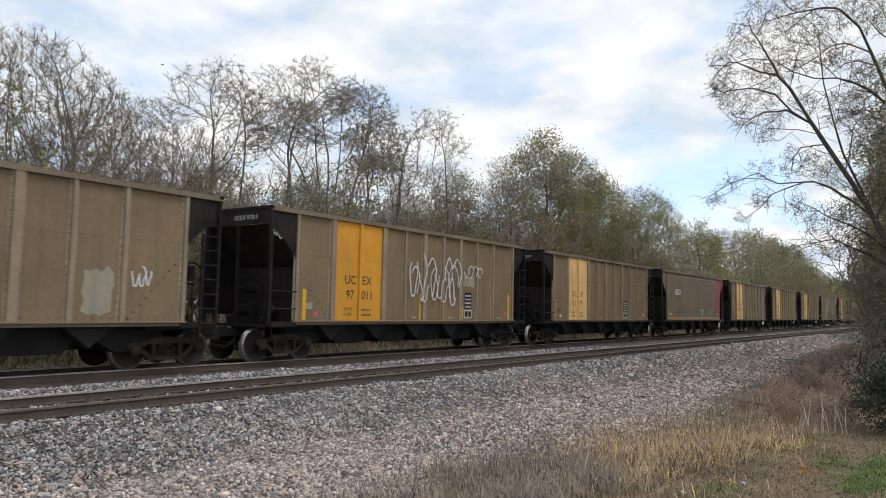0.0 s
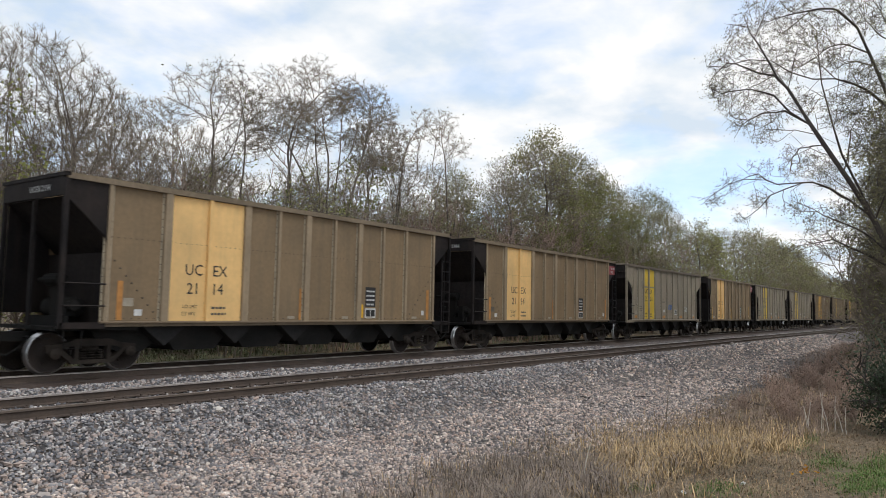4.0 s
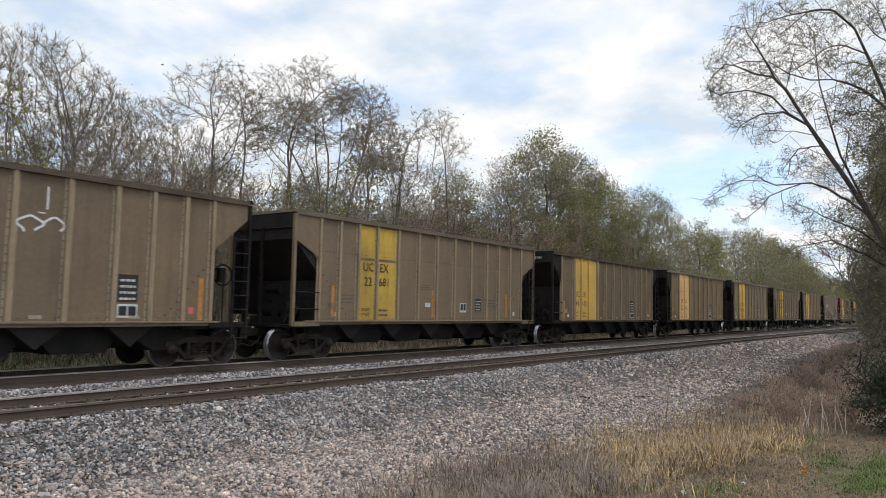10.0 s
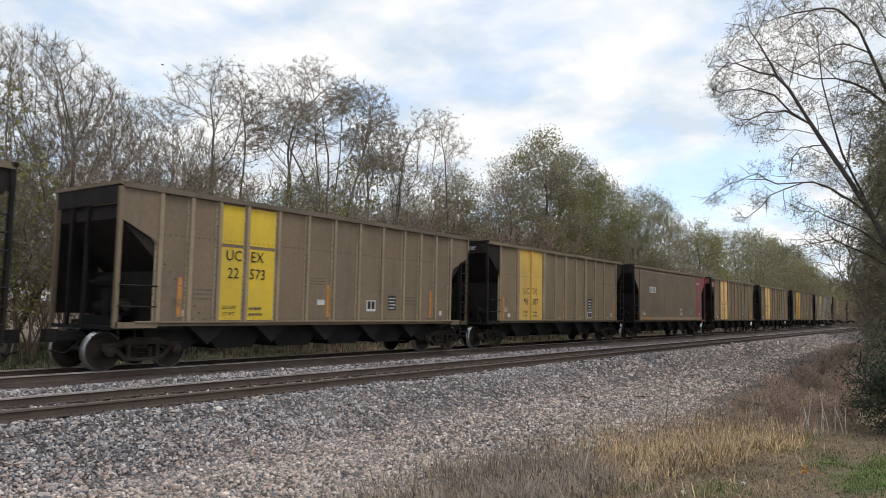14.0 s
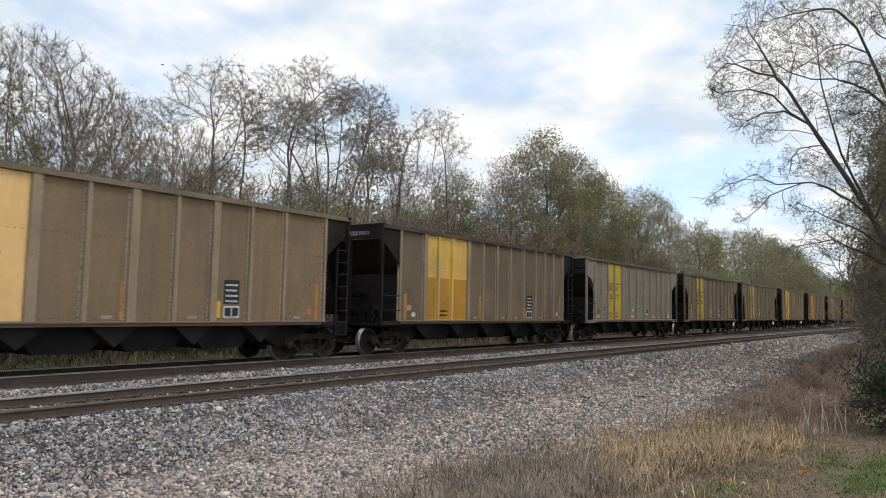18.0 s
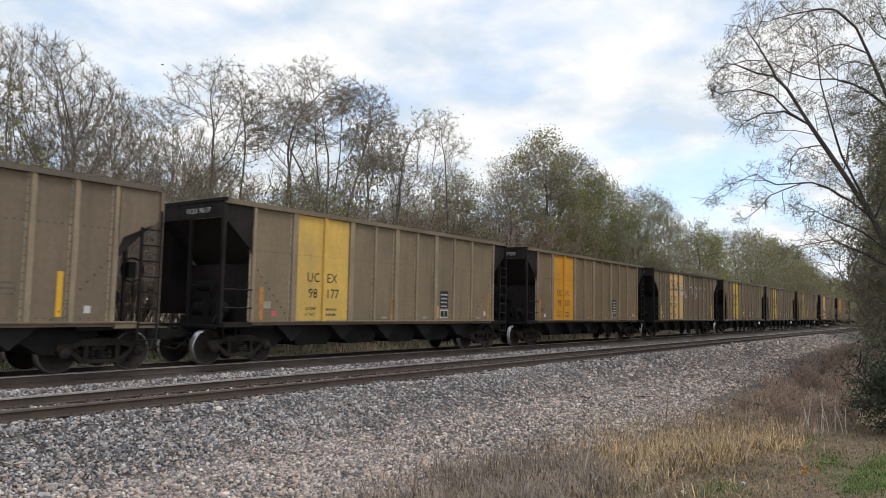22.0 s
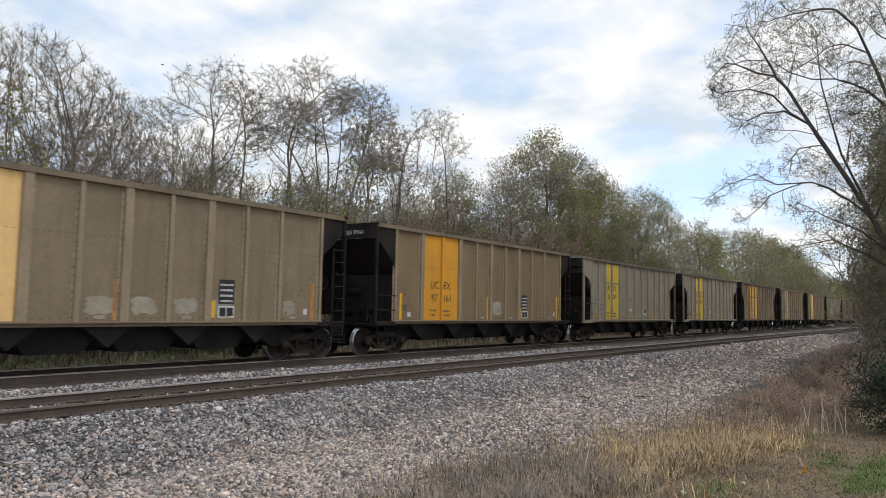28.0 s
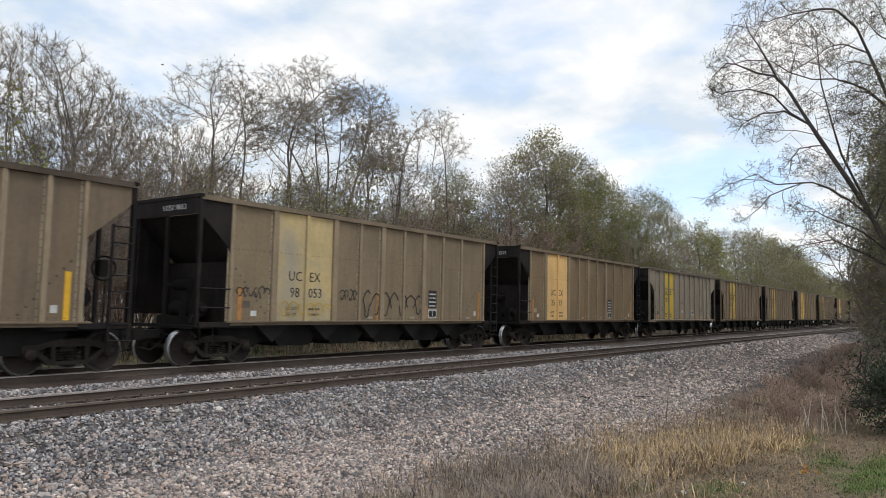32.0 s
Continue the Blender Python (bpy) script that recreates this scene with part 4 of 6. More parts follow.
def dress(car, k):
    kind, first, second, stripe = TRAIN[k]
    posts, wide, stripes, paint, endpaint, cut0, cut1 = KINDS[kind]
    panel = -HALF + RECESS - 0.003        # just before the panels' face
    far = k < 1 or k > 38
    if stripe and stripes:
        for n, i in enumerate(stripes):
            w0 = 0.11 if i in wide else 0.055
            w1 = 0.11 if i + 1 in wide else 0.055
            if kind in "AEF":
                plate(car, "stripe", posts[i] + w0, posts[i + 1] - w1, SILL + 0.1, TOP - 0.14, stripe, panel - 0.012, PAINTS[stripe] + " painted panel")
            else:
                plate(car, "stripe", posts[i] + w0 + 0.02, posts[i + 1] - w1 - 0.02, SILL + 0.13, 3.18, stripe, panel, PAINTS[stripe] + " painted panel")
                plate(car, "stripe", posts[i] + w0 + 0.02, posts[i + 1] - w1 - 0.02, 3.27, TOP - 0.18, stripe, panel, PAINTS[stripe] + " painted panel")
        if kind in "AEF":
            for i in stripes[1:]:
                part("stripe_post", Build().box(posts[i] - 0.056, posts[i] + 0.056, -HALF - 0.005, -HALF + RECESS - 0.013, SILL + 0.1, TOP - 0.13), stripe, car, PAINTS[stripe] + " painted post")
        mid = posts[stripes[1]]
        face = panel - 0.02
        z = 2.37 if kind in "AEF" else 2.83
        if kind == "D":
            z = 2.5
        slim = 0.82 if kind == "D" else 0.95
        apart = 0.1 if kind == "D" else 0.0
        lettering("marking", "UC", 0.41, LETTER, car, mid - apart - 0.16 - 0.56 * slim, z, face, "black letters", squeeze=slim)
        lettering("marking", "EX", 0.41, LETTER, car, mid + apart + 0.14, z, face, "black letters", squeeze=slim)
        z -= 0.48
        if first:
            lettering("marking", first, 0.41, LETTER, car, mid - apart - 0.16 - 0.48 * slim, z, face, "black numerals", squeeze=slim)
        if second:
            lettering("marking", second, 0.41, LETTER, car, mid + apart + 0.12, z, face, "black numerals", squeeze=slim)
        if not far:
            lettering("marking", "LD LMT", 0.13, LETTER, car, mid - 0.72, SILL + 0.43, face, "small black letters")
            lettering("marking", "LT WT", 0.13, LETTER, car, mid - 0.72, SILL + 0.25, face, "small black letters")
            bars(car, mid + 0.15, mid + 0.62, SILL + 0.26, SILL + 0.58, 2, FADED, face)
    if far:
        return
    # markings common to all: data stencils, reflective strips, tags
    r = random.Random(100 + k)
    if kind in "AEDF":
        x0 = posts[7] + 0.37 if kind in "AF" else posts[8] + 0.37 if kind == "E" else posts[9] + 0.14
        plate(car, "data_panel", x0, x0 + 0.5, 1.65, 2.3, LETTER, panel, "black data panel")
        bars(car, x0 + 0.05, x0 + 0.45, 1.7, 2.28, 4, WHITE, panel - 0.006)
        plate(car, "test_label", x0, x0 + 0.52, 1.28, 1.6, WHITE, panel, "white framed label")
        plate(car, "test_label_field", x0 + 0.04, x0 + 0.24, 1.33, 1.55, LETTER, panel - 0.006)
        plate(car, "test_label_field", x0 + 0.28, x0 + 0.48, 1.33, 1.55, LETTER, panel - 0.006)
        plate(car, "reflector", x0 - 0.22, x0 - 0.1, 1.28, 1.72, STRIP if k % 3 else OLDSTRIP, panel, "upright reflective strip")
        strip = STRIP if k in (0, 1, 8, 22, 27, 32, 35) else OLDSTRIP
        for q, z1 in ((posts[0] + 0.3, 2.15), (posts[5] - 0.24, 2.15), (posts[-1] - 0.34, 2.3)):
            plate(car, "reflector", q, q + 0.14, 1.22, z1, strip, panel, "upright reflective strip")
        for i in (4, 6, 7, 9):
            plate(car, "stencil_plate", posts[i] + 0.45, posts[i] + 0.72, SILL + 0.16, SILL + 0.24, PATCH, panel)
    elif kind in "BG":
        x0 = posts[7] + 0.45
        plate(car, "test_label", x0, x0 + 0.45, 1.5, 1.87, WHITE, panel, "white framed label")
        plate(car, "test_label_field", x0 + 0.05, x0 + 0.2, 1.58, 1.83, LETTER, panel - 0.006)
        plate(car, "test_label_field", x0 + 0.25, x0 + 0.4, 1.58, 1.83, LETTER, panel - 0.006)
        if kind == "B":
            plate(car, "data_panel", posts[8] + 0.4, posts[8] + 0.8, 1.55, 2.05, LETTER, panel, "black data panel")
            bars(car, posts[8] + 0.43, posts[8] + 0.77, 1.6, 2.04, 4, WHITE, panel - 0.006)
            for q in (posts[1] - 0.3, posts[6] - 0.26, posts[11] - 0.3):
                plate(car, "reflector", q, q + 0.13, 1.3, 2.3, STRIP if k in (23, 24, 30) else OLDSTRIP, panel, "upright reflective strip")
        else:
            for q in (posts[0] + 0.35, posts[5] + 0.36, posts[8] + 0.42, posts[11] + 0.22):
                plate(car, "reflector", q, q + 0.5, SILL + 0.2, SILL + 0.36, STRIP if k == 22 else OLDSTRIP, panel, "orange reflective patch")
        plate(car, "white_tag", posts[5] + 0.48, posts[5] + 0.8, 1.68, 1.84, WHITE, panel)
        for i in (1, 5, 9):
            bars(car, posts[i] + 0.15, posts[i] + 0.75, 1.75 if i != 5 else 2.3, 2.1 if i != 5 else 2.55, 3, FADED, panel)
    plate(car, "small_tag", posts[0] + 0.75, posts[0] + 0.95, 1.33, 1.48, PINK if k in (1, 4, 11, 18, 25, 29, 30, 24) else WHITE, panel, "small square tag")
    plate(car, "small_tag", posts[-1] - 0.62, posts[-1] - 0.47, 1.38, 1.55, PINK if k in (1, 11, 20, 33) else WHITE, panel, "small square tag")
    plate(car, "small_tag", posts[0] + 0.45, posts[0] + 0.72, 1.55, 1.75, PATCH if k % 2 else FADED, panel)
    # the number on the end plate
    if kind in "AEDCF" and first:
        lettering("end_marking", "UCEX " + first + second, 0.2, WHITE, car, 0, 0, label="small white end lettering", turn=Matrix.Translation((-0.056, 0.15, TOP - 0.36)) @ Euler((radians(90), 0, radians(-90))).to_matrix().to_4x4())


def scrawl(car, seed, x0, x1, z0, z1, mat, strokes, width=0.035, label="", y=None, back_lean=0.15):
    """Spray-paint strokes: looping flat ribbons that fill a field on the side; no words."""
    r = random.Random(seed)
    b = Build()
    y = -HALF + RECESS - 0.014 if y is None else y
    for i in range(strokes):
        cx = x0 + (x1 - x0) * (i + 0.5) / strokes
        hw, hz, cz = (x1 - x0) / strokes * r.uniform(0.35, 0.55), (z1 - z0) * r.uniform(0.35, 0.5), (z0 + z1) / 2
        a, turn = r.uniform(0, 6.28), r.choice((-1, 1)) * r.uniform(3.0, 6.0)
        kink = r.uniform(0.2, 0.5)
        pts = []
        for k in range(13):
            q = a + turn * k / 12
            pts.append((cx + hw * math.cos(q) * (1 + kink * math.sin(3 * q)) + back_lean * (math.sin(q)) * hz * 0.3, cz + hz * math.sin(q) * (1 - kink * 0.4 * math.cos(2 * q))))
        for k in range(12):
            (ax, az), (bx, bz) = pts[k], pts[k + 1]
            d = math.hypot(bx - ax, bz - az) or 1
            nx, nz = -(bz - az) / d * width / 2, (bx - ax) / d * width / 2
            b.add([(ax + nx, y, az + nz), (bx + nx, y, bz + nz), (bx - nx, y, bz - nz), (ax - nx, y, az - nz)], [(0, 1, 2, 3)])
    ob = part("graffiti", b, mat, car, label or "loose spray-painted strokes")
    return tagged(ob, kind="stuff")


def blotch(car, seed, x0, x1, z0, z1, mat, label=""):
    """A worn or painted-over patch with a ragged outline."""
    r = random.Random(seed)
    cx, cz, n = (x0 + x1) / 2, (z0 + z1) / 2, 18
    pts = []
    for k in range(n):
        a = 6.2832 * k / n
        c, q = math.cos(a), math.sin(a)
        m = max(abs(c), abs(q))
        pts.append((cx + c / m * (x1 - x0) / 2 * r.uniform(0.78, 1.05), -HALF + RECESS - 0.0022, cz + q / m * (z1 - z0) / 2 * r.uniform(0.72, 1.05)))
    part("worn_patch", Build().add(pts, [tuple(range(n))]), mat, car, label or "ragged pale worn patch")


def specials(cars):
    c = [car for car, start, axles in cars]
    A, G, D = KINDS["A"][0], KINDS["G"][0], KINDS["D"][0]
    out = -HALF - 0.006
    # first cars
    blotch(c[0], 1, A[8] + 0.28, A[8] + 1.06, 1.25, 2.5, POSTGREY)
    scrawl(c[0], 2, A[9] + 0.25, A[9] + 0.75, 2.05, 2.5, SPRAYWHITE, 3, 0.04)
    scrawl(c[1], 3, A[4] + 0.15, A[4] + 3.4, 2.0, 3.55, SPRAYWHITE, 6, 0.05, y=out)
    scrawl(c[1], 4, A[4] + 0.2, A[4] + 3.2, 1.8, 3.3, SPRAYWHITE, 5, 0.04, y=out - 0.003)
    blotch(c[1], 5, A[7] + 0.25, A[7] + 1.1, 2.5, 2.95, PATCH)
    scrawl(c[1], 6, A[7] + 0.2, A[7] + 1.5, 2.9, 3.35, SPRAYWHITE, 4, 0.04, y=out)
    scrawl(c[1], 7, 0.1, 0.85, 3.6, 4.1, SPRAYWHITE, 4, 0.035)
    for k, sign in ((3, True), (18, True)):
        if sign:
            plate(c[k], "sign", 2.62, 3.76, 2.9, 3.27, WHITE, -HALF - 0.004, "white rectangle with black letters")
            lettering("marking", "UCEX", 0.37, LETTER, c[k], 2.7, 2.96, -HALF - 0.012, "black letters")
        if k == 3:
            lettering("marking", "1234", 0.37, FADED, c[k], 2.68, 2.48, -HALF - 0.004, "dark numerals")
        plate(c[k], "decal", 10.9, 11.4, 1.55, 1.95, TEAL, -HALF - 0.002, "faded teal decal")
        plate(c[k], "test_label", 8.7, 9.1, 1.5, 1.95, WHITE, -HALF - 0.002, "white label with black fields")
        for q in (8.76, 8.94):
            plate(c[k], "test_label_field", q, q + 0.12, 1.6, 1.85, LETTER, -HALF - 0.008)
        plate(c[k], "small_tag", 1.35, 1.6, 1.5, 1.75, PATCH, -HALF - 0.002)
        plate(c[k], "small_tag", 1.68, 1.88, 1.5, 1.62, WHITE, -HALF - 0.002)
        plate(c[k], "small_tag", 12.95, 13.15, 1.5, 1.68, WHITE, -HALF - 0.002)
        bars(c[k], 12.4, 13.1, 3.75, 3.95, 2, WHITE, -HALF - 0.002)
        bars(c[k], 2.7, 4.6, 1.65, 1.9, 2, FADED, -HALF - 0.002)
    blotch(c[3], 8, 12.3, 13.2, 2.2, 3.4, PATCH)
    for k in (6, 8):
        plate(c[k], "end_band", BODY - 0.92, BODY - 0.06, 3.72, 4.2, RED, -HALF + 0.043, "red painted band")
        lettering("marking", "ROTARY", 0.17, WHITE, c[k], BODY - 0.62, 4.0, -HALF + 0.036, "white letters", squeeze=0.85)
        lettering("marking", "END", 0.17, WHITE, c[k], BODY - 0.62, 3.8, -HALF + 0.036, "white letters")
    plate(c[19], "end_band", 0.06, 0.9, 3.72, 4.2, RED, -HALF + 0.043, "red painted band")
    part("end_band", Build().box(-0.056, -0.051, -1.35, 1.3, TOP - 0.48, TOP - 0.1), RED, c[19], "red painted end plate")
    bars(c[19], 0.2, 0.7, 3.85, 4.12, 2, WHITE, -HALF + 0.036)
    scrawl(c[7], 9, G[6] + 0.25, G[6] + 1.0, 1.85, 2.15, SPRAYBLUE, 6, 0.07)
    scrawl(c[7], 10, G[9] + 0.15, G[9] + 0.75, 1.75, 2.05, SPRAYWHITE, 6, 0.03)
    scrawl(c[11], 11, D[7] + 0.1, D[8] - 0.05, 3.0, 3.45, SPRAYWHITE, 2, 0.05)
    plate(c[11], "paint_run", D[7] + 0.68, D[7] + 0.72, 3.62, 4.12, SPRAYWHITE, None, "white paint line")
    plate(c[11], "paint_run", D[7] + 0.52, D[7] + 0.66, 3.52, 3.55, SPRAYWHITE, None, "white paint line")
    for i in (4, 5, 6, 7, 9):
        blotch(c[21], 20 + i, KINDS["E"][0][i] + 0.1, KINDS["E"][0][i + 1] - 0.1, 1.25, 2.2 + 0.1 * (i % 3), BROWN, "paler washed lower patch")
    E = KINDS["E"][0]
    for i in (1, 2, 3):
        plate(c[21], "overpaint", E[i] + 0.12, E[i + 1] - 0.12, SILL + 0.14, 2.78, DIRTYGOLD, -HALF + RECESS - 0.021, "dirty orange lower half of the stripe")
    for i in range(4):
        scrawl(c[27], 60 + i, D[1] + 0.12, D[2] - 0.08, 1.55 + 0.52 * i, 2.0 + 0.52 * i, SPRAYBLACK, 3, 0.028)
    scrawl(c[27], 14, D[2] + 0.1, D[4] - 0.1, 3.3, 3.85, SPRAYBLACK, 5, 0.05, y=out)
    scrawl(c[27], 15, D[4] + 0.05, D[5] - 0.1, 2.8, 3.7, SPRAYWHITE, 5, 0.05, y=out)
    for i in range(5):
        scrawl(c[27], 16 + i, D[5 + i] + 0.2, D[6 + i] - 0.2, 2.75, 3.55, SPRAYWHITE, 1, 0.05)
    scrawl(c[27], 31, D[5] + 0.1, D[9], 1.9, 2.7, RED, 5, 0.03, "faint reddish strokes")
    for i, w in ((4, 0.85), (5, 0.7), (6, 0.7), (7, 0.6), (9, 0.5)):
        blotch(c[31], 40 + i, A[i] + 0.2, A[i] + 0.2 + w, 1.35, 1.8, PATCH)
    blotch(c[32], 51, A[5] + 0.2, A[5] + 1.0, 1.4, 2.0, PATCH)
    scrawl(c[36], 52, A[0] + 0.25, A[0] + 1.4, 1.85, 2.15, SPRAYBLACK, 6, 0.035)
    scrawl(c[36], 53, A[1] + 0.2, A[3] - 0.2, 1.35, 1.75, OLDYELLOW, 6, 0.035, y=out)
    scrawl(c[36], 54, A[3] + 0.3, A[4] + 0.1, 1.85, 2.2, SPRAYBLACK, 5, 0.035)
    scrawl(c[36], 55, A[4] + 0.2, A[7], 1.35, 2.15, SPRAYBLACK, 7, 0.05)


MASTERS = {kind: make_car(kind) for kind in KINDS}
CARS, used = [], set()
for k, (kind, first, second, stripe) in enumerate(TRAIN):
    if kind in used:
        car = copy_thing(MASTERS[kind], Matrix())
    else:
        car = MASTERS[kind]
        used.add(kind)
    if k > 39:      # the last cars stay far away: their smallest pieces are left off
        for ob in list(car.children_recursive):
            if ob.name.split(".")[0] in ("rung", "grab_iron", "step", "uncoupling_rod", "air_hose", "brake_pipe", "control_valve", "hand_brake", "spring_nest", "bearing_cap", "tank_bracket", "brake_cylinder", "end_post", "brake_rod", "coupler", "hopper_ridge"):
                bpy.data.objects.remove(ob)
    start = START + (k - 1) * PITCH + SHIFT.get(k, 0.0)
    CARS.append((car, start, sorted((o for o in car.children if o.name.split(".")[0] == "wheelset"), key=lambda o: o.matrix_basis.translation.x)))
    label = LABELS[kind] if kind in "CBGDE" else LABELS[kind] + " and " + PAINTS[stripe] + " stripe"
    tagged(car, label, "hopper car", "cars of the coal train")
for k, (car, start, axles) in enumerate(CARS):
    dress(car, k)
    car.matrix_basis = pose(start, FAR_TRACK, 0)
specials(CARS)


# ---- trees, brush and grass ----
service_road = sheet("service_road", [-60 + 4 * i for i in range(120)], [20.9 + 0.4 * i for i in range(12)], lambda x, y: profile(y) + 0.1 + 0.05 * rough(x, y, 0.5, 3), material("pale_gravel_road", (0.24, 0.21, 0.16), 0.95, spread=0.25, scale=0.4, fine=14, bump=0.8, dirt=(0.07, 0.08, 0.035), dirt_amount=0.7, depth=0.04))
tagged(service_road, "pale gravel and dead-grass strip behind the tracks", "road", kind="structure")


class Wood:
    """Grows branches: tapering tubes on a random, upward-seeking course."""

    def __init__(self, seed):
        self.r = random.Random(seed)
        self.parts = {}
        self.tips = []

    def tube(self, where, pts, radii, sides):
        v, f = self.parts.setdefault(where, ([], []))
        k, n = len(v), len(pts)
        if n == 2:      # a single pointed sprig
            d = pts[1] - pts[0]
            a = d.orthogonal().normalized() * radii[0]
            b = d.normalized().cross(a)
            v.extend([(pts[0] + a)[:], (pts[0] - a * 0.5 + b * 0.87)[:], (pts[0] - a * 0.5 - b * 0.87)[:], pts[1][:]])
            f.extend([(k, k + 1, k + 3, k + 3), (k + 1, k + 2, k + 3, k + 3), (k + 2, k, k + 3, k + 3)])
            return
        d = (pts[-1] - pts[0]).normalized()
        a = d.orthogonal().normalized()
        b = d.cross(a)
        ring = [(math.cos(6.2832 * j / sides), math.sin(6.2832 * j / sides)) for j in range(sides)]
        for p, q in zip(pts, radii):
            v.extend([(p + (a * c + b * s) * q)[:] for c, s in ring])
        for i in range(n - 1):
            for j in range(sides):
                j2 = (j + 1) % sides
                f.append((k + i * sides + j, k + i * sides + j2, k + (i + 1) * sides + j2, k + (i + 1) * sides + j))

    def course(self, start, d, length, steps, wobble, rise):
        r, p, d = self.r, Vector(start), Vector(d).normalized()
        pts = [p.copy()]
        for _ in range(steps):
            d = (d + Vector((r.gauss(0, wobble), r.gauss(0, wobble), r.gauss(0, wobble) + rise))).normalized()
            p = p + d * (length / steps)
            pts.append(p.copy())
        return pts

    def grow(self, start, d, length, radius, level, plan):
        r, g = self.r, plan[level]
        pts = self.course(start, d, length, g["steps"], g["wobble"], g["rise"])
        n = len(pts)
        end = g.get("end", 0.3)
        radii = [radius * (1 - (1 - end) * i / (n - 1)) for i in range(n)]
        self.tube(g["where"], pts, radii, g["sides"])
        if level + 1 >= len(plan):
            self.tips.append((pts[-1], (pts[-1] - pts[-2]).normalized()))
            return
        nxt = plan[level + 1]
        count = max(1, round(g["children"] * r.uniform(0.75, 1.25)))
        for c in range(count):
            t = g["from"] + (1 - g["from"]) * (c + r.random()) / count
            i = min(int(t * (n - 1)), n - 2)
            u = t * (n - 1) - i
            p = pts[i].lerp(pts[i + 1], u)
            along = (pts[i + 1] - pts[i]).normalized()
            side = along.orthogonal().normalized()
            side.rotate(Matrix.Rotation(r.uniform(0, 6.283), 3, along))
            ang = radians(r.uniform(*nxt["angle"]))
            dd = along * math.cos(ang) + side * math.sin(ang)
            size = length * r.uniform(*nxt["ratio"]) * (1.0 - nxt.get("shrink", 0.35) * t)
            self.grow(p, dd, size, max(radii[i] * nxt["thin"], nxt["least"]), level + 1, plan)

    def fill(self, stems, targets, step=0.45, kill=0.6, reach=5.0, lift=0.1, tip=0.010, power=2.5, sprigs=2, sprig=0.5, upright=0.4, sides=3, width=1.0):
        """Branches that grow from the stems into the target points of a crown, thickening where they meet."""
        r = self.r
        nodes, parent = [], []
        for stem, at in stems:
            last = -1 if at is None else at
            for p in stem:
                nodes.append(Vector(p))
                parent.append(last)
                last = len(nodes) - 1
        first = len(nodes)
        targets = np.asarray(targets, float)
        best, who = np.full(len(targets), 1e9), np.zeros(len(targets), int)
        alive, fresh = np.ones(len(targets), bool), list(range(first))
        spread = set()
        for turn in range(90):
            for i in fresh:
                d = np.linalg.norm(targets - np.array(nodes[i]), axis=1)
                closer = d < best
                best[closer], who[closer] = d[closer], i
            alive &= best > kill
            pull = {}
            for j in np.nonzero(alive & (best < reach))[0]:
                d = targets[j] - np.array(nodes[who[j]])
                pull[who[j]] = pull.get(who[j], 0) + d / np.linalg.norm(d)
            fresh = []
            for i, d in pull.items():
                d = Vector(d).normalized() + Vector((r.gauss(0, 0.16), r.gauss(0, 0.16), r.gauss(0, 0.16) + lift))
                d = d.normalized()
                mark = (i, round(d.x * 4), round(d.y * 4), round(d.z * 4))
                if mark in spread:
                    continue
                spread.add(mark)
                nodes.append(nodes[i] + d * step)
                parent.append(i)
                fresh.append(len(nodes) - 1)
            if not fresh:
                break
        n = len(nodes)
        kids = [[] for _ in range(n)]
        for i, p in enumerate(parent):
            if p >= 0:
                kids[p].append(i)
        load = [0.0] * n
        order, stack = [], [i for i in range(n) if parent[i] < 0]
        while stack:
            i = stack.pop()
            order.append(i)
            stack += kids[i]
        for i in reversed(order):
            load[i] = (sum(load[c] ** power for c in kids[i]) or tip ** power) ** (1 / power)
        for _ in range(2):
            moved = [q.copy() for q in nodes]
            for i in range(first, n):
                if kids[i]:
                    big = max(kids[i], key=lambda c: load[c])
                    moved[i] = nodes[i] * 0.5 + nodes[parent[i]] * 0.25 + nodes[big] * 0.25
            nodes = moved
        radius = [q * width for q in load]
        starts = [i for i in range(n) if parent[i] < 0]
        while starts:
            i = starts.pop()
            pts, rad = ([nodes[parent[i]], nodes[i]], [radius[i], radius[i]]) if parent[i] >= 0 else ([nodes[i]], [radius[i]])
            while True:
                where = "trunk" if rad[-1] > 0.07 else "framework" if rad[-1] > 0.035 else "crown"
                if not kids[i]:
                    if len(pts) > 1:
                        pts.append(pts[-1] + (pts[-1] - pts[-2]) * 0.6)
                        rad.append(rad[-1] * 0.4)
                        self.tube(where, pts, rad, sides)
                        self.tips.append((pts[-1], (pts[-1] - pts[-2]).normalized()))
                    break
                big = max(kids[i], key=lambda c: load[c])
                starts += [c for c in kids[i] if c != big]
                if len(pts) >= 5 or (len(pts) > 2 and (rad[-1] > 0.035) != (rad[0] > 0.035)):
                    self.tube(where, pts, rad, 8 if where == "trunk" else 5 if where == "framework" else sides)
                    pts, rad = pts[-1:], rad[-1:]
                i = big
                pts.append(nodes[i])
                rad.append(radius[i])
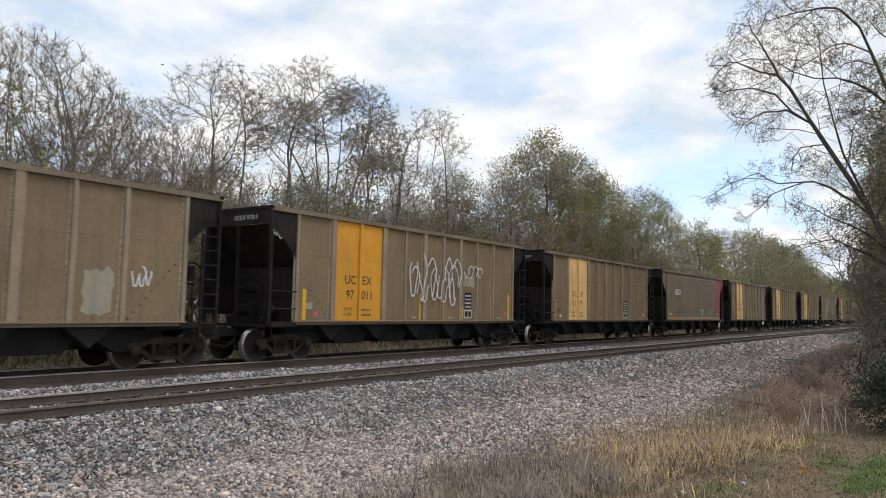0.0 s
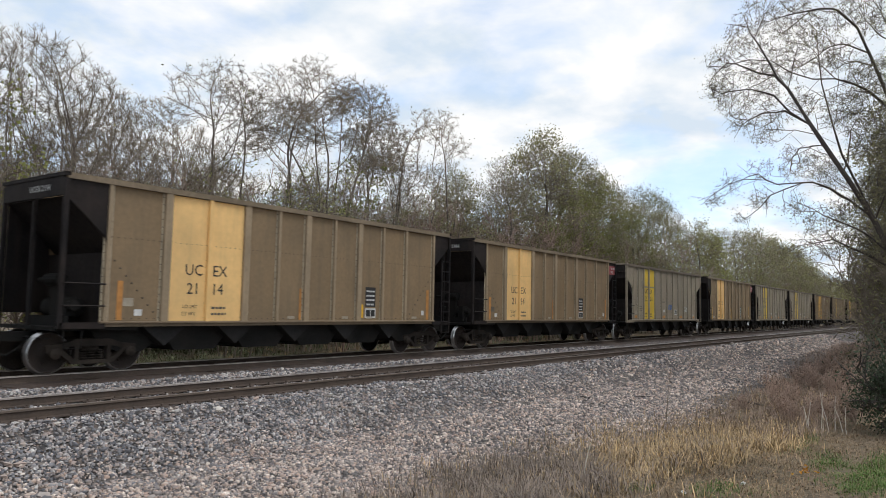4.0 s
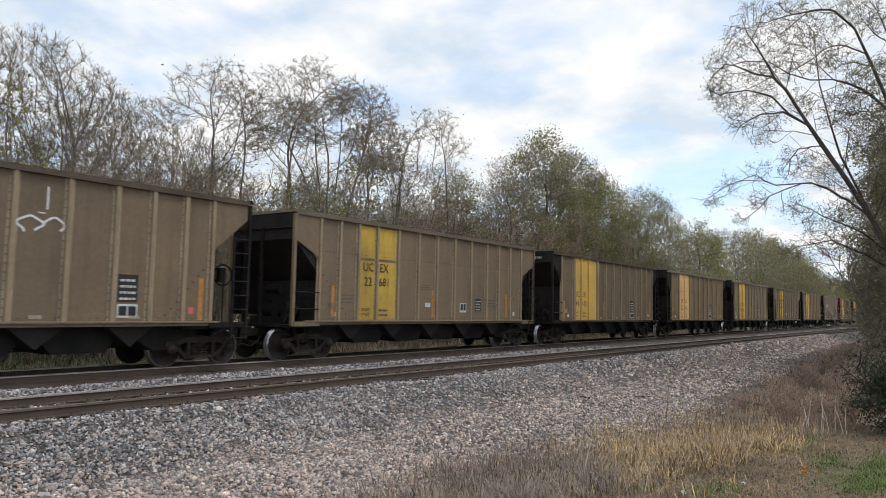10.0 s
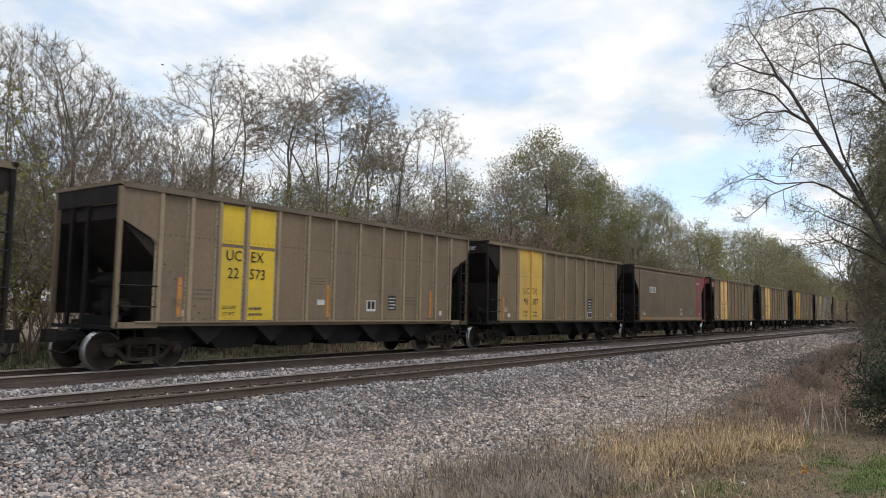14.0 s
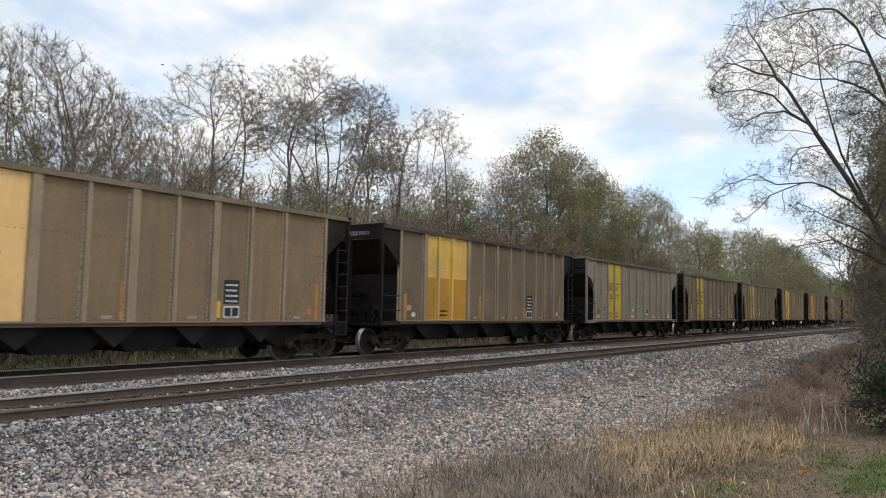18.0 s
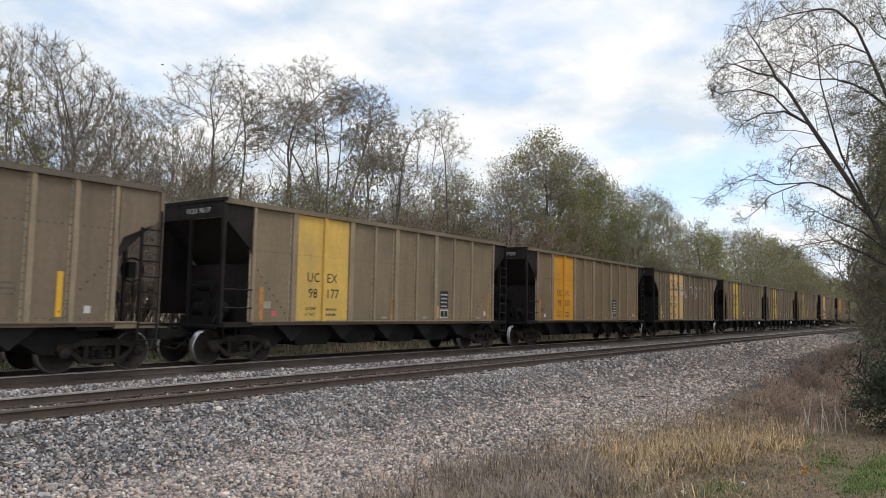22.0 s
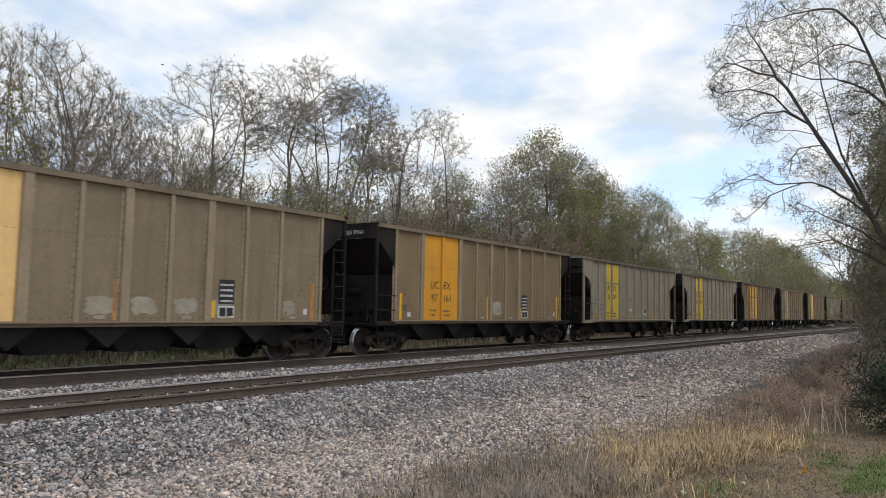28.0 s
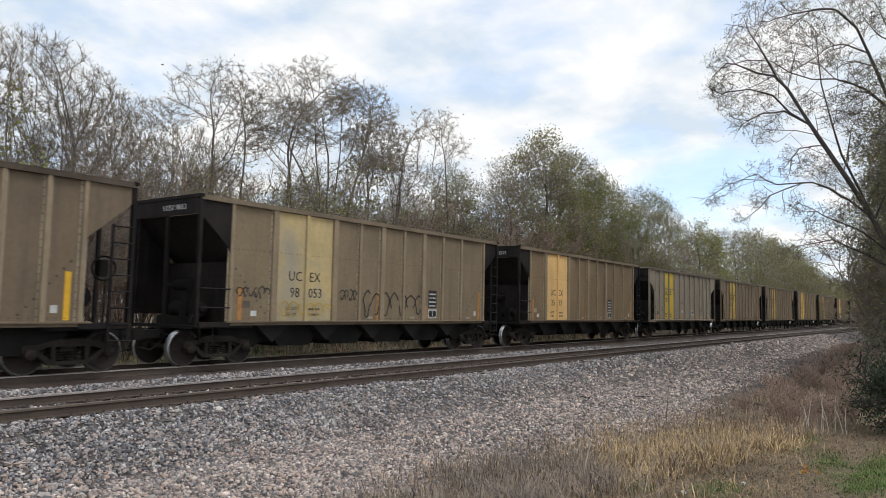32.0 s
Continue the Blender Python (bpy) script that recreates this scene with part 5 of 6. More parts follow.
        for i in range(first, n):
            if load[i] < tip * 3.2:
                along = (nodes[i] - nodes[parent[i]]).normalized()
                for _ in range(sprigs):
                    d = along * 0.7 + Vector((r.gauss(0, 0.6), r.gauss(0, 0.6), r.gauss(0, 0.5) + upright))
                    p = nodes[i]
                    e = p + d.normalized() * sprig * r.uniform(0.5, 1.2)
                    self.tube("crown", [p, e], [tip * 0.8 * width, 0], 3)
                    v, f = self.parts["crown"]
                    for _ in range(2):
                        m = p.lerp(e, r.uniform(0.2, 0.8))
                        d2 = (d.normalized() + Vector((r.gauss(0, 0.6), r.gauss(0, 0.6), r.gauss(0, 0.6)))).normalized()
                        a = d2.orthogonal().normalized()
                        a.rotate(Matrix.Rotation(r.uniform(0, 6.283), 3, d2))
                        k = len(v)
                        v.extend([(m + a * tip * 0.9 * width)[:], (m - a * tip * 0.9 * width)[:], (m + d2 * sprig * r.uniform(0.35, 0.7))[:]])
                        f.append((k, k + 1, k + 2, k + 2))
                    self.tips.append((e, d.normalized()))

    def clump(self, centre, size, count):
        r, out = self.r, []
        while len(out) < count:
            q = Vector((r.uniform(-1, 1), r.uniform(-1, 1), r.uniform(-1, 1)))
            if q.length < 1:
                out.append((centre[0] + q.x * size[0], centre[1] + q.y * size[1], centre[2] + q.z * size[2]))
        return out

    def leaves(self, where, per_tip, size, spread, keep=1.0):
        v, f = self.parts.setdefault(where, ([], []))
        r = self.r
        for p, d in self.tips:
            if r.random() > keep:
                continue
            for _ in range(per_tip):
                c = p + Vector((r.gauss(0, spread), r.gauss(0, spread), r.gauss(0, spread)))
                a = Vector((r.gauss(0, 1), r.gauss(0, 1), r.gauss(0, 1))).normalized()
                b = a.orthogonal().normalized()
                s = size * r.uniform(0.6, 1.4)
                k = len(v)
                v.extend([(c - a * s)[:], (c + b * s * 0.55)[:], (c + a * s)[:], (c - b * s * 0.55)[:]])
                f.append((k, k + 1, k + 2, k + 3))


def mesh_of(name, v, f, mat, smooth):
    """Quads and pointed sprigs together, all as triangles."""
    q = np.asarray(f, np.int32)
    pointed = q[:, 2] == q[:, 3]
    quads = q[~pointed]
    tri = np.concatenate([quads[:, [0, 1, 2]], quads[:, [0, 2, 3]], q[pointed][:, :3]])
    return fast_mesh(name, v, tri, mat, smooth)


def plant(name, wood, mats, label, category, group=""):
    ob = tagged(new(name), label, category, group)
    for where, (v, f) in wood.parts.items():
        if f:
            me = mesh_of(where, v, f, mats[where], where in ("trunk", "framework"))
            made = child(where, me, ob)
            if where != "trunk":
                tagged(made, kind="stuff")
    return ob


def plan_for(kind):
    trunk = dict(where="trunk", sides=8, steps=7, wobble=0.07, rise=0.05, children=9, end=0.22)
    trunk["from"] = 0.3
    limb = dict(where="framework", sides=5, steps=6, wobble=0.13, rise=0.07, children=8, angle=(25, 50), ratio=(0.45, 0.7), thin=0.55, least=0.035, end=0.25)
    limb["from"] = 0.25
    bough = dict(where="crown", sides=3, steps=4, wobble=0.18, rise=0.04, children=7, angle=(25, 60), ratio=(0.35, 0.6), thin=0.55, least=0.017, end=0.5)
    bough["from"] = 0.2
    twig = dict(where="crown", sides=3, steps=2, wobble=0.25, rise=0.02, children=6, angle=(25, 65), ratio=(0.4, 0.65), thin=0.65, least=0.013, end=0.6)
    twig["from"] = 0.15
    spray = dict(where="crown", sides=3, steps=1, wobble=0.25, rise=0.0, children=0, angle=(20, 65), ratio=(0.4, 0.7), thin=0.7, least=0.010, end=0.6)
    spray["from"] = 0.2
    if kind == "full":
        trunk.update(children=11)
        trunk["from"] = 0.2
        limb.update(angle=(25, 55), ratio=(0.35, 0.55), rise=0.08)
    if kind == "far":
        trunk.update(children=12, sides=5, steps=4)
        trunk["from"] = 0.15
        limb.update(sides=3, steps=3, where="crown", angle=(25, 55), ratio=(0.35, 0.55), rise=0.08, children=7, least=0.04)
        bough.update(steps=2, least=0.03, children=6)
        spray.update(least=0.024)
        return [trunk, limb, bough, spray]
    if kind == "brush":
        trunk.update(where="framework", sides=4, steps=5, wobble=0.12, children=7, end=0.3)
        trunk["from"] = 0.15
        limb.update(where="crown", sides=3, steps=4, ratio=(0.35, 0.6), children=5, least=0.016)
        bough.update(children=5, least=0.013)
        limb["steps"], bough["steps"] = 3, 2
        spray.update(least=0.011)
        return [trunk, limb, bough, spray]
    return [trunk, limb, bough, twig, spray]


def make_brush(seed, height, stems, leaf, per_tip, keep, mat, label, name="shrub"):
    w = Wood(seed)
    plan = plan_for("brush")
    for s in range(stems):
        a, q = w.r.uniform(0, 6.283), w.r.uniform(0, 0.28 * height)
        d = Vector((math.cos(a) * 0.35, math.sin(a) * 0.35, 1))
        w.grow((math.cos(a) * q, math.sin(a) * q, -0.1), d, height * w.r.uniform(0.6, 1.0), 0.006 * height, 0, plan)
    v, f = w.parts.pop("framework")
    q = w.parts["crown"]
    k = len(q[0])
    q[0].extend(v)
    q[1].extend(tuple(i + k for i in face) for face in f)
    if per_tip:
        w.leaves("foliage", per_tip, 0.05, 0.14, keep)
    return plant(name, w, {"framework": mat, "crown": mat, "foliage": leaf}, label, "shrub", "brush along the railway")


def crown_tree(seed, shape, height, wide, leaf, per_tip, keep, label, stems=1, size=0.05, spread=0.16, count=1500, coarse=1.0):
    """A tree whose branches fill its crown: an umbrella of flat clumps, a dome, or an oval of round clumps."""
    w = Wood(seed)
    r = w.r
    targets, starts = [], []
    if shape == "umbrella":
        clumps = max(6, int(wide * 3.6))
        for c in range(clumps):
            a, q = r.uniform(0, 6.283), wide * math.sqrt((c + 0.5) / clumps)
            z = height - 0.6 - 0.24 * height * (q / wide) ** 2 - r.uniform(0, 0.9)
            targets += w.clump((q * math.cos(a), q * math.sin(a), z), (1.15, 1.15, 0.6), count // clumps)
        for c in range(clumps):
            a, q = r.uniform(0, 6.283), wide * 0.85 * math.sqrt(r.random())
            targets += w.clump((q * math.cos(a), q * math.sin(a), height * r.uniform(0.5, 0.86)), (0.9, 0.9, 0.6), count // clumps // 2)
    elif shape == "dome":
        while len(targets) < count:
            q = Vector((r.uniform(-1, 1), r.uniform(-1, 1), r.uniform(0, 1)))
            if 0.25 < q.length < 1 and r.random() < q.length ** 1.5:
                targets.append((q.x * wide, q.y * wide, height * (0.22 + 0.74 * q.z)))
    else:
        clumps = 20
        for c in range(clumps):
            a, h = c * 2.4, (c + 0.5) / clumps
            q = wide * r.uniform(0.55, 0.95) * math.sin(math.pi * min(1, 0.15 + 0.85 * h)) ** 0.6
            targets += w.clump((q * math.cos(a), q * math.sin(a), height * (0.28 + 0.66 * h)), (0.36 * wide, 0.36 * wide, 0.055 * height), count // clumps)
    fork = {"umbrella": 0.44, "dome": 0.3, "oval": 0.55}[shape]
    for s in range(stems):
        a = 6.283 * (s + r.uniform(-0.25, 0.25)) / stems
        lean = 0.05 if stems == 1 else r.uniform(0.12, 0.3) if shape != "dome" else r.uniform(0.3, 1.0)
        base = Vector((math.cos(a), math.sin(a), 0)) * (0.0 if stems == 1 else 0.35)
        trunk = w.course(base - Vector((0, 0, 0.2)), (math.cos(a) * lean, math.sin(a) * lean, 1), height * fork * r.uniform(0.85, 1.2), 6, 0.05, 0.02)
        starts.append((trunk, None))
    w.fill(starts, targets, step=0.36 * coarse, kill=0.36 * coarse, reach=height, lift=0.08 if shape == "dome" else 0.16, tip=(0.0095 if shape == "dome" else 0.0115) * coarse, power=2.7 if shape == "umbrella" else 2.5, sprigs=3 if shape == "oval" else 5, sprig=(0.28 if shape == "umbrella" else 0.36 if shape == "dome" else 0.42) * coarse, upright=0.6 if shape == "dome" else 0.3, width=0.76 if shape == "umbrella" else 0.85)
    if coarse > 1:
        v, f = w.parts.pop("framework")
        q = w.parts.setdefault("trunk", ([], []))
        k = len(q[0])
        q[0].extend(v)
        q[1].extend(tuple(i + k for i in face) for face in f)
    if per_tip:
        w.leaves("foliage", per_tip, size, spread, keep)
    return plant("tree", w, {"trunk": BARK, "framework": BARK, "crown": TWIG, "foliage": leaf}, label, "tree", "trees behind the railway")


trees = {
    "vase1": crown_tree(11, "umbrella", 15.5, 4.6, BUD, 1, 0.12, "tall nearly bare tree of several stems with clumped twigs", 5, count=6800),
    "vase2": crown_tree(27, "umbrella", 14.0, 2.2, BUD, 1, 0.15, "tall nearly bare tree with forked trunk and fine twigs", 2, count=2500),
    "vase3": crown_tree(28, "umbrella", 15.0, 3.1, BUD, 1, 0.15, "tall budding tree with a flat-topped open crown", 2, count=4000),
    "fan1": crown_tree(35, "dome", 12.5, 6.6, BUD, 1, 0.06, "several-stemmed bare tree fanning out in fine upright twigs", 5, count=8500),
    "full1": crown_tree(53, "oval", 14.5, 2.9, LEAF, 4, 0.75, "tall tree in young olive-green leaf", 1, 0.075, 0.32, 3000),
    "full2": crown_tree(61, "oval", 14.0, 2.7, BUD, 4, 0.85, "tall tree in thin grey-green spring leaf", 1, 0.065, 0.28, 3000),
    "full3": crown_tree(77, "oval", 14.0, 2.5, BUD, 2, 0.6, "slender tree in budding grey-brown twig", 2, 0.05, 0.25, 3000),
    "far1": crown_tree(81, "oval", 14.0, 3.4, LEAF, 6, 0.9, "distant tree in young olive-green leaf", 1, 0.13, 0.35, 1000, 1.9),
    "far2": crown_tree(84, "oval", 14.0, 3.2, BUD, 6, 0.9, "distant tree in thin grey-green leaf", 1, 0.12, 0.35, 1000, 1.9),
    "far3": crown_tree(87, "oval", 14.0, 3.0, BUD, 4, 0.8, "distant tree in budding grey-brown twig", 2, 0.11, 0.35, 1000, 1.9),
}
brushes = {
    "red": make_brush(5, 6.5, 10, RUSTLEAF, 1, 0.6, REDTWIG, "dense reddish-brown bare brush"),
    "olive": make_brush(8, 6.5, 9, BUD, 2, 0.6, TWIG, "dense brush with olive-green buds"),
    "green": make_brush(9, 5.5, 8, LEAF, 4, 0.8, TWIG, "leafy green-brown thicket under the trees"),
}
taken = set()


def put(book, key, x, y, height, turn, base):
    x, y = 1.033 * x, 1.033 * y
    m = pose(x, y, profile(y) - 0.05, 0, 0, turn) @ Matrix.Scale(1.045 * height / base, 4)
    if key in taken:
        ob = copy_thing(book[key], Matrix())
    else:
        ob = book[key]
        taken.add(key)
    ob.matrix_basis = m
    return ob


BASE = {"vase1": 15.5, "vase2": 14.0, "vase3": 15.0, "fan1": 12.5, "full1": 14.5, "full2": 14.0, "full3": 14.0, "far1": 14.0, "far2": 14.0, "far3": 14.0, "red": 6.5, "olive": 6.5, "green": 5.5}
near_wood = (("fan1", 12.0, 29.5, 13.2, 20), ("fan1", 18.9, 32.5, 12.6, 140), ("full3", 16.6, 30, 6.6, 250), ("full2", 20.0, 30, 7.8, 60), ("fan1", 5.5, 29.5, 12.8, 300), ("full2", 15.0, 36, 9.0, 75),
                           ("vase2", 22.1, 29.5, 15.5, 200), ("vase1", 28.2, 29.5, 16.7, 30), ("vase3", 25.0, 34, 11.8, 80), ("vase1", 31.0, 31.0, 16.2, 165), ("vase3", 34.6, 30.5, 14.6, 190), ("full3", 31.5, 33, 12.0, 20), ("full2", 24.0, 31.5, 8.0, 0))
far_wood = (("vase2", 36.4, 32, 13.6, 300), ("vase2", 38.7, 30, 17.1, 110), ("full3", 39.5, 32, 11.0, 140), ("full3", 42.2, 30.5, 13.4, 140), ("full2", 45.0, 31, 13.0, 100), ("full3", 48.0, 29, 14.6, 220), ("full3", 46.6, 34, 11.5, 300),
            ("full3", 50.4, 30.5, 14.0, 40), ("full1", 52.0, 27.0, 9.5, 40), ("vase3", 53.4, 30, 15.3, 290), ("full2", 55.8, 30, 17.4, 260), ("full1", 57.5, 27.4, 12.6, 130), ("full3", 58.8, 30.5, 16.4, 20), ("full2", 61.4, 30, 17.0, 10), ("full1", 64.0, 28.5, 14.6, 200),
            ("full3", 65.6, 31, 17.2, 310), ("full2", 68.4, 29.5, 15.6, 70), ("full1", 71.0, 27.5, 12.4, 170), ("full3", 74.0, 30, 14.6, 240), ("full3", 78.4, 30, 15.8, 200), ("full2", 82.8, 29.5, 16.0, 95), ("full3", 87.4, 30, 15.9, 30), ("full3", 92.0, 30, 14.6, 150))
for key, x, y, h, turn in near_wood + far_wood:
    put(trees, key, x, y, h * (1.06 if x > 53 else 1), turn, BASE[key])
r = random.Random(4)
x = 96.0
while x < 330:
    key = r.choice(("far1", "far2", "far3", "far2"))
    crest = float(np.interp(x, [96, 100, 110, 120, 130, 159, 184, 218, 330], [14.6, 13.7, 14.5, 16.4, 17.3, 16.2, 14.4, 13.4, 13.0]))
    put(trees, key, x, r.uniform(27.5, 30.5), crest * r.uniform(0.9, 1.03), r.uniform(0, 360), BASE[key])
    x += r.uniform(3.2, 4.4) * (1 + x / 250)
for row, gap in ((36, 4.2),):
    x = 10.0 if row < 40 else 14.0
    while x < 300:
        key = r.choice(("far3", "far3", "far2") if x < 45 else ("far1", "far2", "far3"))
        put(trees, key, x, row + r.uniform(-3, 3), r.uniform(9, 11.5) * (0.8 if x < 22 else 0.95 if x < 90 else 0.85), r.uniform(0, 360), BASE[key])
        x += gap * r.uniform(0.7, 1.3) * (1 + x / 120) * (2.2 if x < 45 else 1.0)
x = 11.0
while x < 190:
    key = r.choice(("red", "olive", "red", "red", "green") if x < 65 else ("green", "olive", "olive", "red"))
    put(brushes, key, x, r.uniform(26.0, 31), r.uniform(6.5, 9.2), r.uniform(0, 360), BASE[key])
    x += r.uniform(1.5, 2.5) * (1 + x / 80)
x = 11.0
while x < 120:
    key = r.choice(("red", "olive", "green"))
    put(brushes, key, x, r.uniform(33, 42), r.uniform(5.0, 7.0), r.uniform(0, 360), BASE[key])
    x += r.uniform(3.6, 5.5) * (1 + x / 80)

# denser undergrowth and young trees behind the tall trees
for i in range(56):
    key = ("red", "olive", "red", "red", "olive")[i % 5] if i < 26 else ("green", "olive", "red", "olive")[i % 4]
    if i < 12 and i % 5 in (1, 3):
        continue
    put(brushes, key, 17.0 + 1.2 * i + r.uniform(-0.5, 0.5), r.uniform(31, 37), r.uniform(7.0, 9.2) if i < 11 else r.uniform(8.0, 10.0) if i < 22 else r.uniform(8.6, 11.0), 47 * i, BASE[key])
for i in range(13):
    key = ("far3", "full3")[i % 2]
    put(trees, key, 22 + 3.0 * i + r.uniform(-0.8, 0.8), r.uniform(37, 42), r.uniform(9.5, 12.0), 83 * i, BASE[key])

# the leaning tree on the near side of the line
w = Wood(90)
def bow(points, depth):
    """A limb's course in the plane across the line, swung a little out of it."""
    return [Vector((depth * i / len(points), y, z)) for i, (y, z) in enumerate(points)]


def finer(pts, k=3):
    return [pts[i].lerp(pts[i + 1], j / k) for i in range(len(pts) - 1) for j in range(k)] + [pts[-1]]


# the courses of its stems and boughs, across the line and up, with the swing along the line
COURSES = (
    (-0.6, ((0.1, -1.0), (0.2, 0.9), (0.5, 3.0), (1.0, 4.9), (1.5, 6.2), (2.3, 7.8), (2.9, 8.9), (3.6, 10.2), (4.4, 11.8), (5.2, 13.3), (5.9, 14.6))),
    (1.2, ((-0.8, -1.0), (-0.5, 2.6), (0.0, 6.4), (0.5, 9.2), (1.0, 11.2), (1.4, 12.5), (1.7, 13.4), (2.0, 14.3), (2.4, 15.2), (2.6, 16.1))),
    (0.9, ((1.3, 5.6), (2.0, 7.5), (2.6, 9.0), (2.9, 10.2), (3.3, 12.1), (3.4, 13.3), (3.5, 14.5))),
    (0.8, ((-0.1, 5.3), (0.1, 9.2), (0.6, 12.8), (1.0, 14.2), (1.3, 15.1), (1.6, 16.0))),
    (-0.7, ((0.9, 10.8), (1.5, 11.3), (2.1, 11.7), (2.7, 12.0), (3.5, 12.1), (4.3, 12.5), (5.0, 13.1), (5.9, 13.3), (6.6, 13.2), (7.1, 12.9))),
    (-0.8, ((1.6, 6.2), (2.4, 7.1), (3.0, 7.6), (3.6, 7.9), (4.1, 7.9), (4.9, 7.9), (5.3, 8.1), (6.2, 8.2), (6.8, 8.0), (7.4, 7.6), (7.9, 7.4))),
)
BOUGHS = (
    (0.5, ((1.7, 13.3), (2.3, 13.5), (2.9, 13.5), (3.5, 13.3))),
    (-0.5, ((2.0, 14.3), (2.6, 14.9), (3.2, 15.0), (4.1, 15.0), (4.9, 14.9), (5.4, 14.7))),
    (0.7, ((1.4, 12.4), (2.0, 12.7), (2.5, 12.7), (3.0, 12.4))),
    (-0.4, ((4.0, 7.9), (4.7, 7.7), (5.2, 7.5), (5.6, 7.0), (6.1, 6.6), (6.6, 6.6))),
    (0.4, ((5.3, 8.2), (5.7, 8.5), (6.2, 8.4), (6.6, 8.2))),
    (0.3, ((3.1, 9.3), (3.6, 9.4), (4.1, 9.4), (4.4, 9.0), (4.5, 8.4), (4.8, 8.0))),
    (-0.6, ((1.0, 5.1), (1.7, 5.7), (2.4, 6.1), (3.2, 6.5), (3.6, 6.8), (4.4, 7.2))),
    (0.6, ((0.8, 4.5), (1.5, 4.8), (2.3, 5.2), (3.0, 5.6), (3.6, 5.5), (4.3, 5.4), (4.7, 5.1))),
    (-0.5, ((3.7, 10.3), (4.4, 10.9), (5.0, 11.7), (5.9, 12.1), (6.8, 12.1), (7.4, 11.9))),
    (0.6, ((4.4, 11.8), (5.0, 12.6), (5.7, 12.9), (6.6, 13.5), (7.2, 13.7))),
    (0.5, ((3.5, 10.1), (4.6, 11.0), (5.5, 11.1), (6.1, 10.9), (6.5, 10.7))),
    (-0.4, ((3.3, 9.7), (4.2, 10.1), (4.8, 10.2), (5.5, 10.3))),
    (-0.3, ((4.8, 12.5), (5.4, 13.7), (5.9, 14.6), (6.1, 15.3))),
)
limbs, grown = [], []
for i, (depth, course) in enumerate(COURSES + BOUGHS):
    pts = finer(bow(course, depth))
    at = None
    if i > 1:      # grows out of the nearest wood that stands already
        at = min(range(len(grown)), key=lambda j: (grown[j] - pts[0]).length)
        pts = [q + (grown[at] - pts[0]) * max(0.0, 1 - 0.25 * j) for j, q in enumerate(pts)][1:]
    limbs.append((pts, at))
    grown += pts
# side branches along the stems and boughs, spreading outward and upward
sub = random.Random(41)
for i, (pts, at) in list(enumerate(limbs)):
    first = sum(len(q) for q, _ in limbs[:i])
    side = 1
    for j in range(len(pts) // 3 if i < 2 else 2, len(pts) - 1, 2):
        along = (pts[j + 1] - pts[j]).normalized()
        side = -side
        turn = side * sub.uniform(0.45, 0.95)
        d = Vector((along.x + sub.uniform(-0.5, 0.5), along.y * math.cos(turn) - along.z * math.sin(turn), along.y * math.sin(turn) + along.z * math.cos(turn) + 0.15)).normalized()
        reach = sub.uniform(0.7, 1.7) * (1.25 if i < 2 else 0.85 if pts[j].z > 9 else 0.4)
        limbs.append((w.course(pts[j], d, reach, 5, 0.09, 0.03)[1:], first + j))
targets = []
# rounded sprays of twigs: across the line, up, radius, how many
upper = ((7.3, 13.7, 0.50, 90), (7.3, 12.6, 0.57, 110), (6.7, 11.7, 0.52, 90), (6.3, 14.6, 0.58, 110), (5.6, 15.4, 0.57, 100), (6.4, 10.9, 0.41, 70), (5.6, 13.3, 0.63, 130), (5.5, 12.0, 0.56, 110), (4.5, 14.3, 0.67, 130), (4.3, 15.3, 0.57, 90), (5.2, 10.8, 0.46, 80), (4.6, 13.0, 0.57, 110), (3.9, 11.3, 0.47, 80))
middle = ((3.5, 13.1, 0.64, 130), (3.3, 14.5, 0.67, 130), (2.6, 13.0, 0.47, 80), (2.3, 10.7, 0.69, 150), (1.7, 11.9, 0.57, 110), (1.5, 9.6, 0.69, 170), (2.2, 14.7, 0.47, 70), (1.2, 14.2, 0.56, 90), (5.4, 10.2, 0.36, 50), (4.2, 9.0, 0.41, 60), (3.6, 8.6, 0.46, 80), (2.9, 8.1, 0.47, 90), (0.9, 7.7, 0.67, 150), (0.4, 11.5, 1.0, 200), (0.2, 9.2, 0.9, 150))
lower = ((5.6, 8.6, 0.33, 40), (6.9, 8.2, 0.31, 40), (7.6, 7.5, 0.25, 30), (6.5, 6.6, 0.22, 22), (5.6, 7.4, 0.30, 34), (4.5, 8.5, 0.28, 34), (4.3, 7.0, 0.37, 50), (3.6, 6.4, 0.42, 60), (2.8, 6.5, 0.44, 70), (4.1, 5.3, 0.34, 50), (3.0, 5.4, 0.41, 70), (2.2, 5.5, 0.45, 90), (1.6, 7.1, 0.58, 120), (1.3, 5.2, 0.60, 150), (4.7, 5.2, 0.19, 22))
for y, z, size, count in upper + middle + lower:
    targets += w.clump((0.1 * (y - 3), y, z), (size * 1.7, size * 1.35, size * 1.35), int(count * (1.2 if y > 3.2 else 2.4)))
w.fill(limbs, targets, step=0.27, kill=0.22, reach=4.0, lift=0.03, tip=0.0098, power=2.42, sprigs=3, sprig=0.32, upright=0.0, width=0.8)
w.leaves("foliage", 2, 0.034, 0.1, 1.0)
near_tree = plant("tree", w, {"trunk": DARKBARK, "framework": DARKBARK, "crown": NEARTWIG, "foliage": BUD}, "large dark bare tree leaning over the ballast edge", "tree")
near_tree.matrix_basis = pose(32.0, 1.15, -0.9)

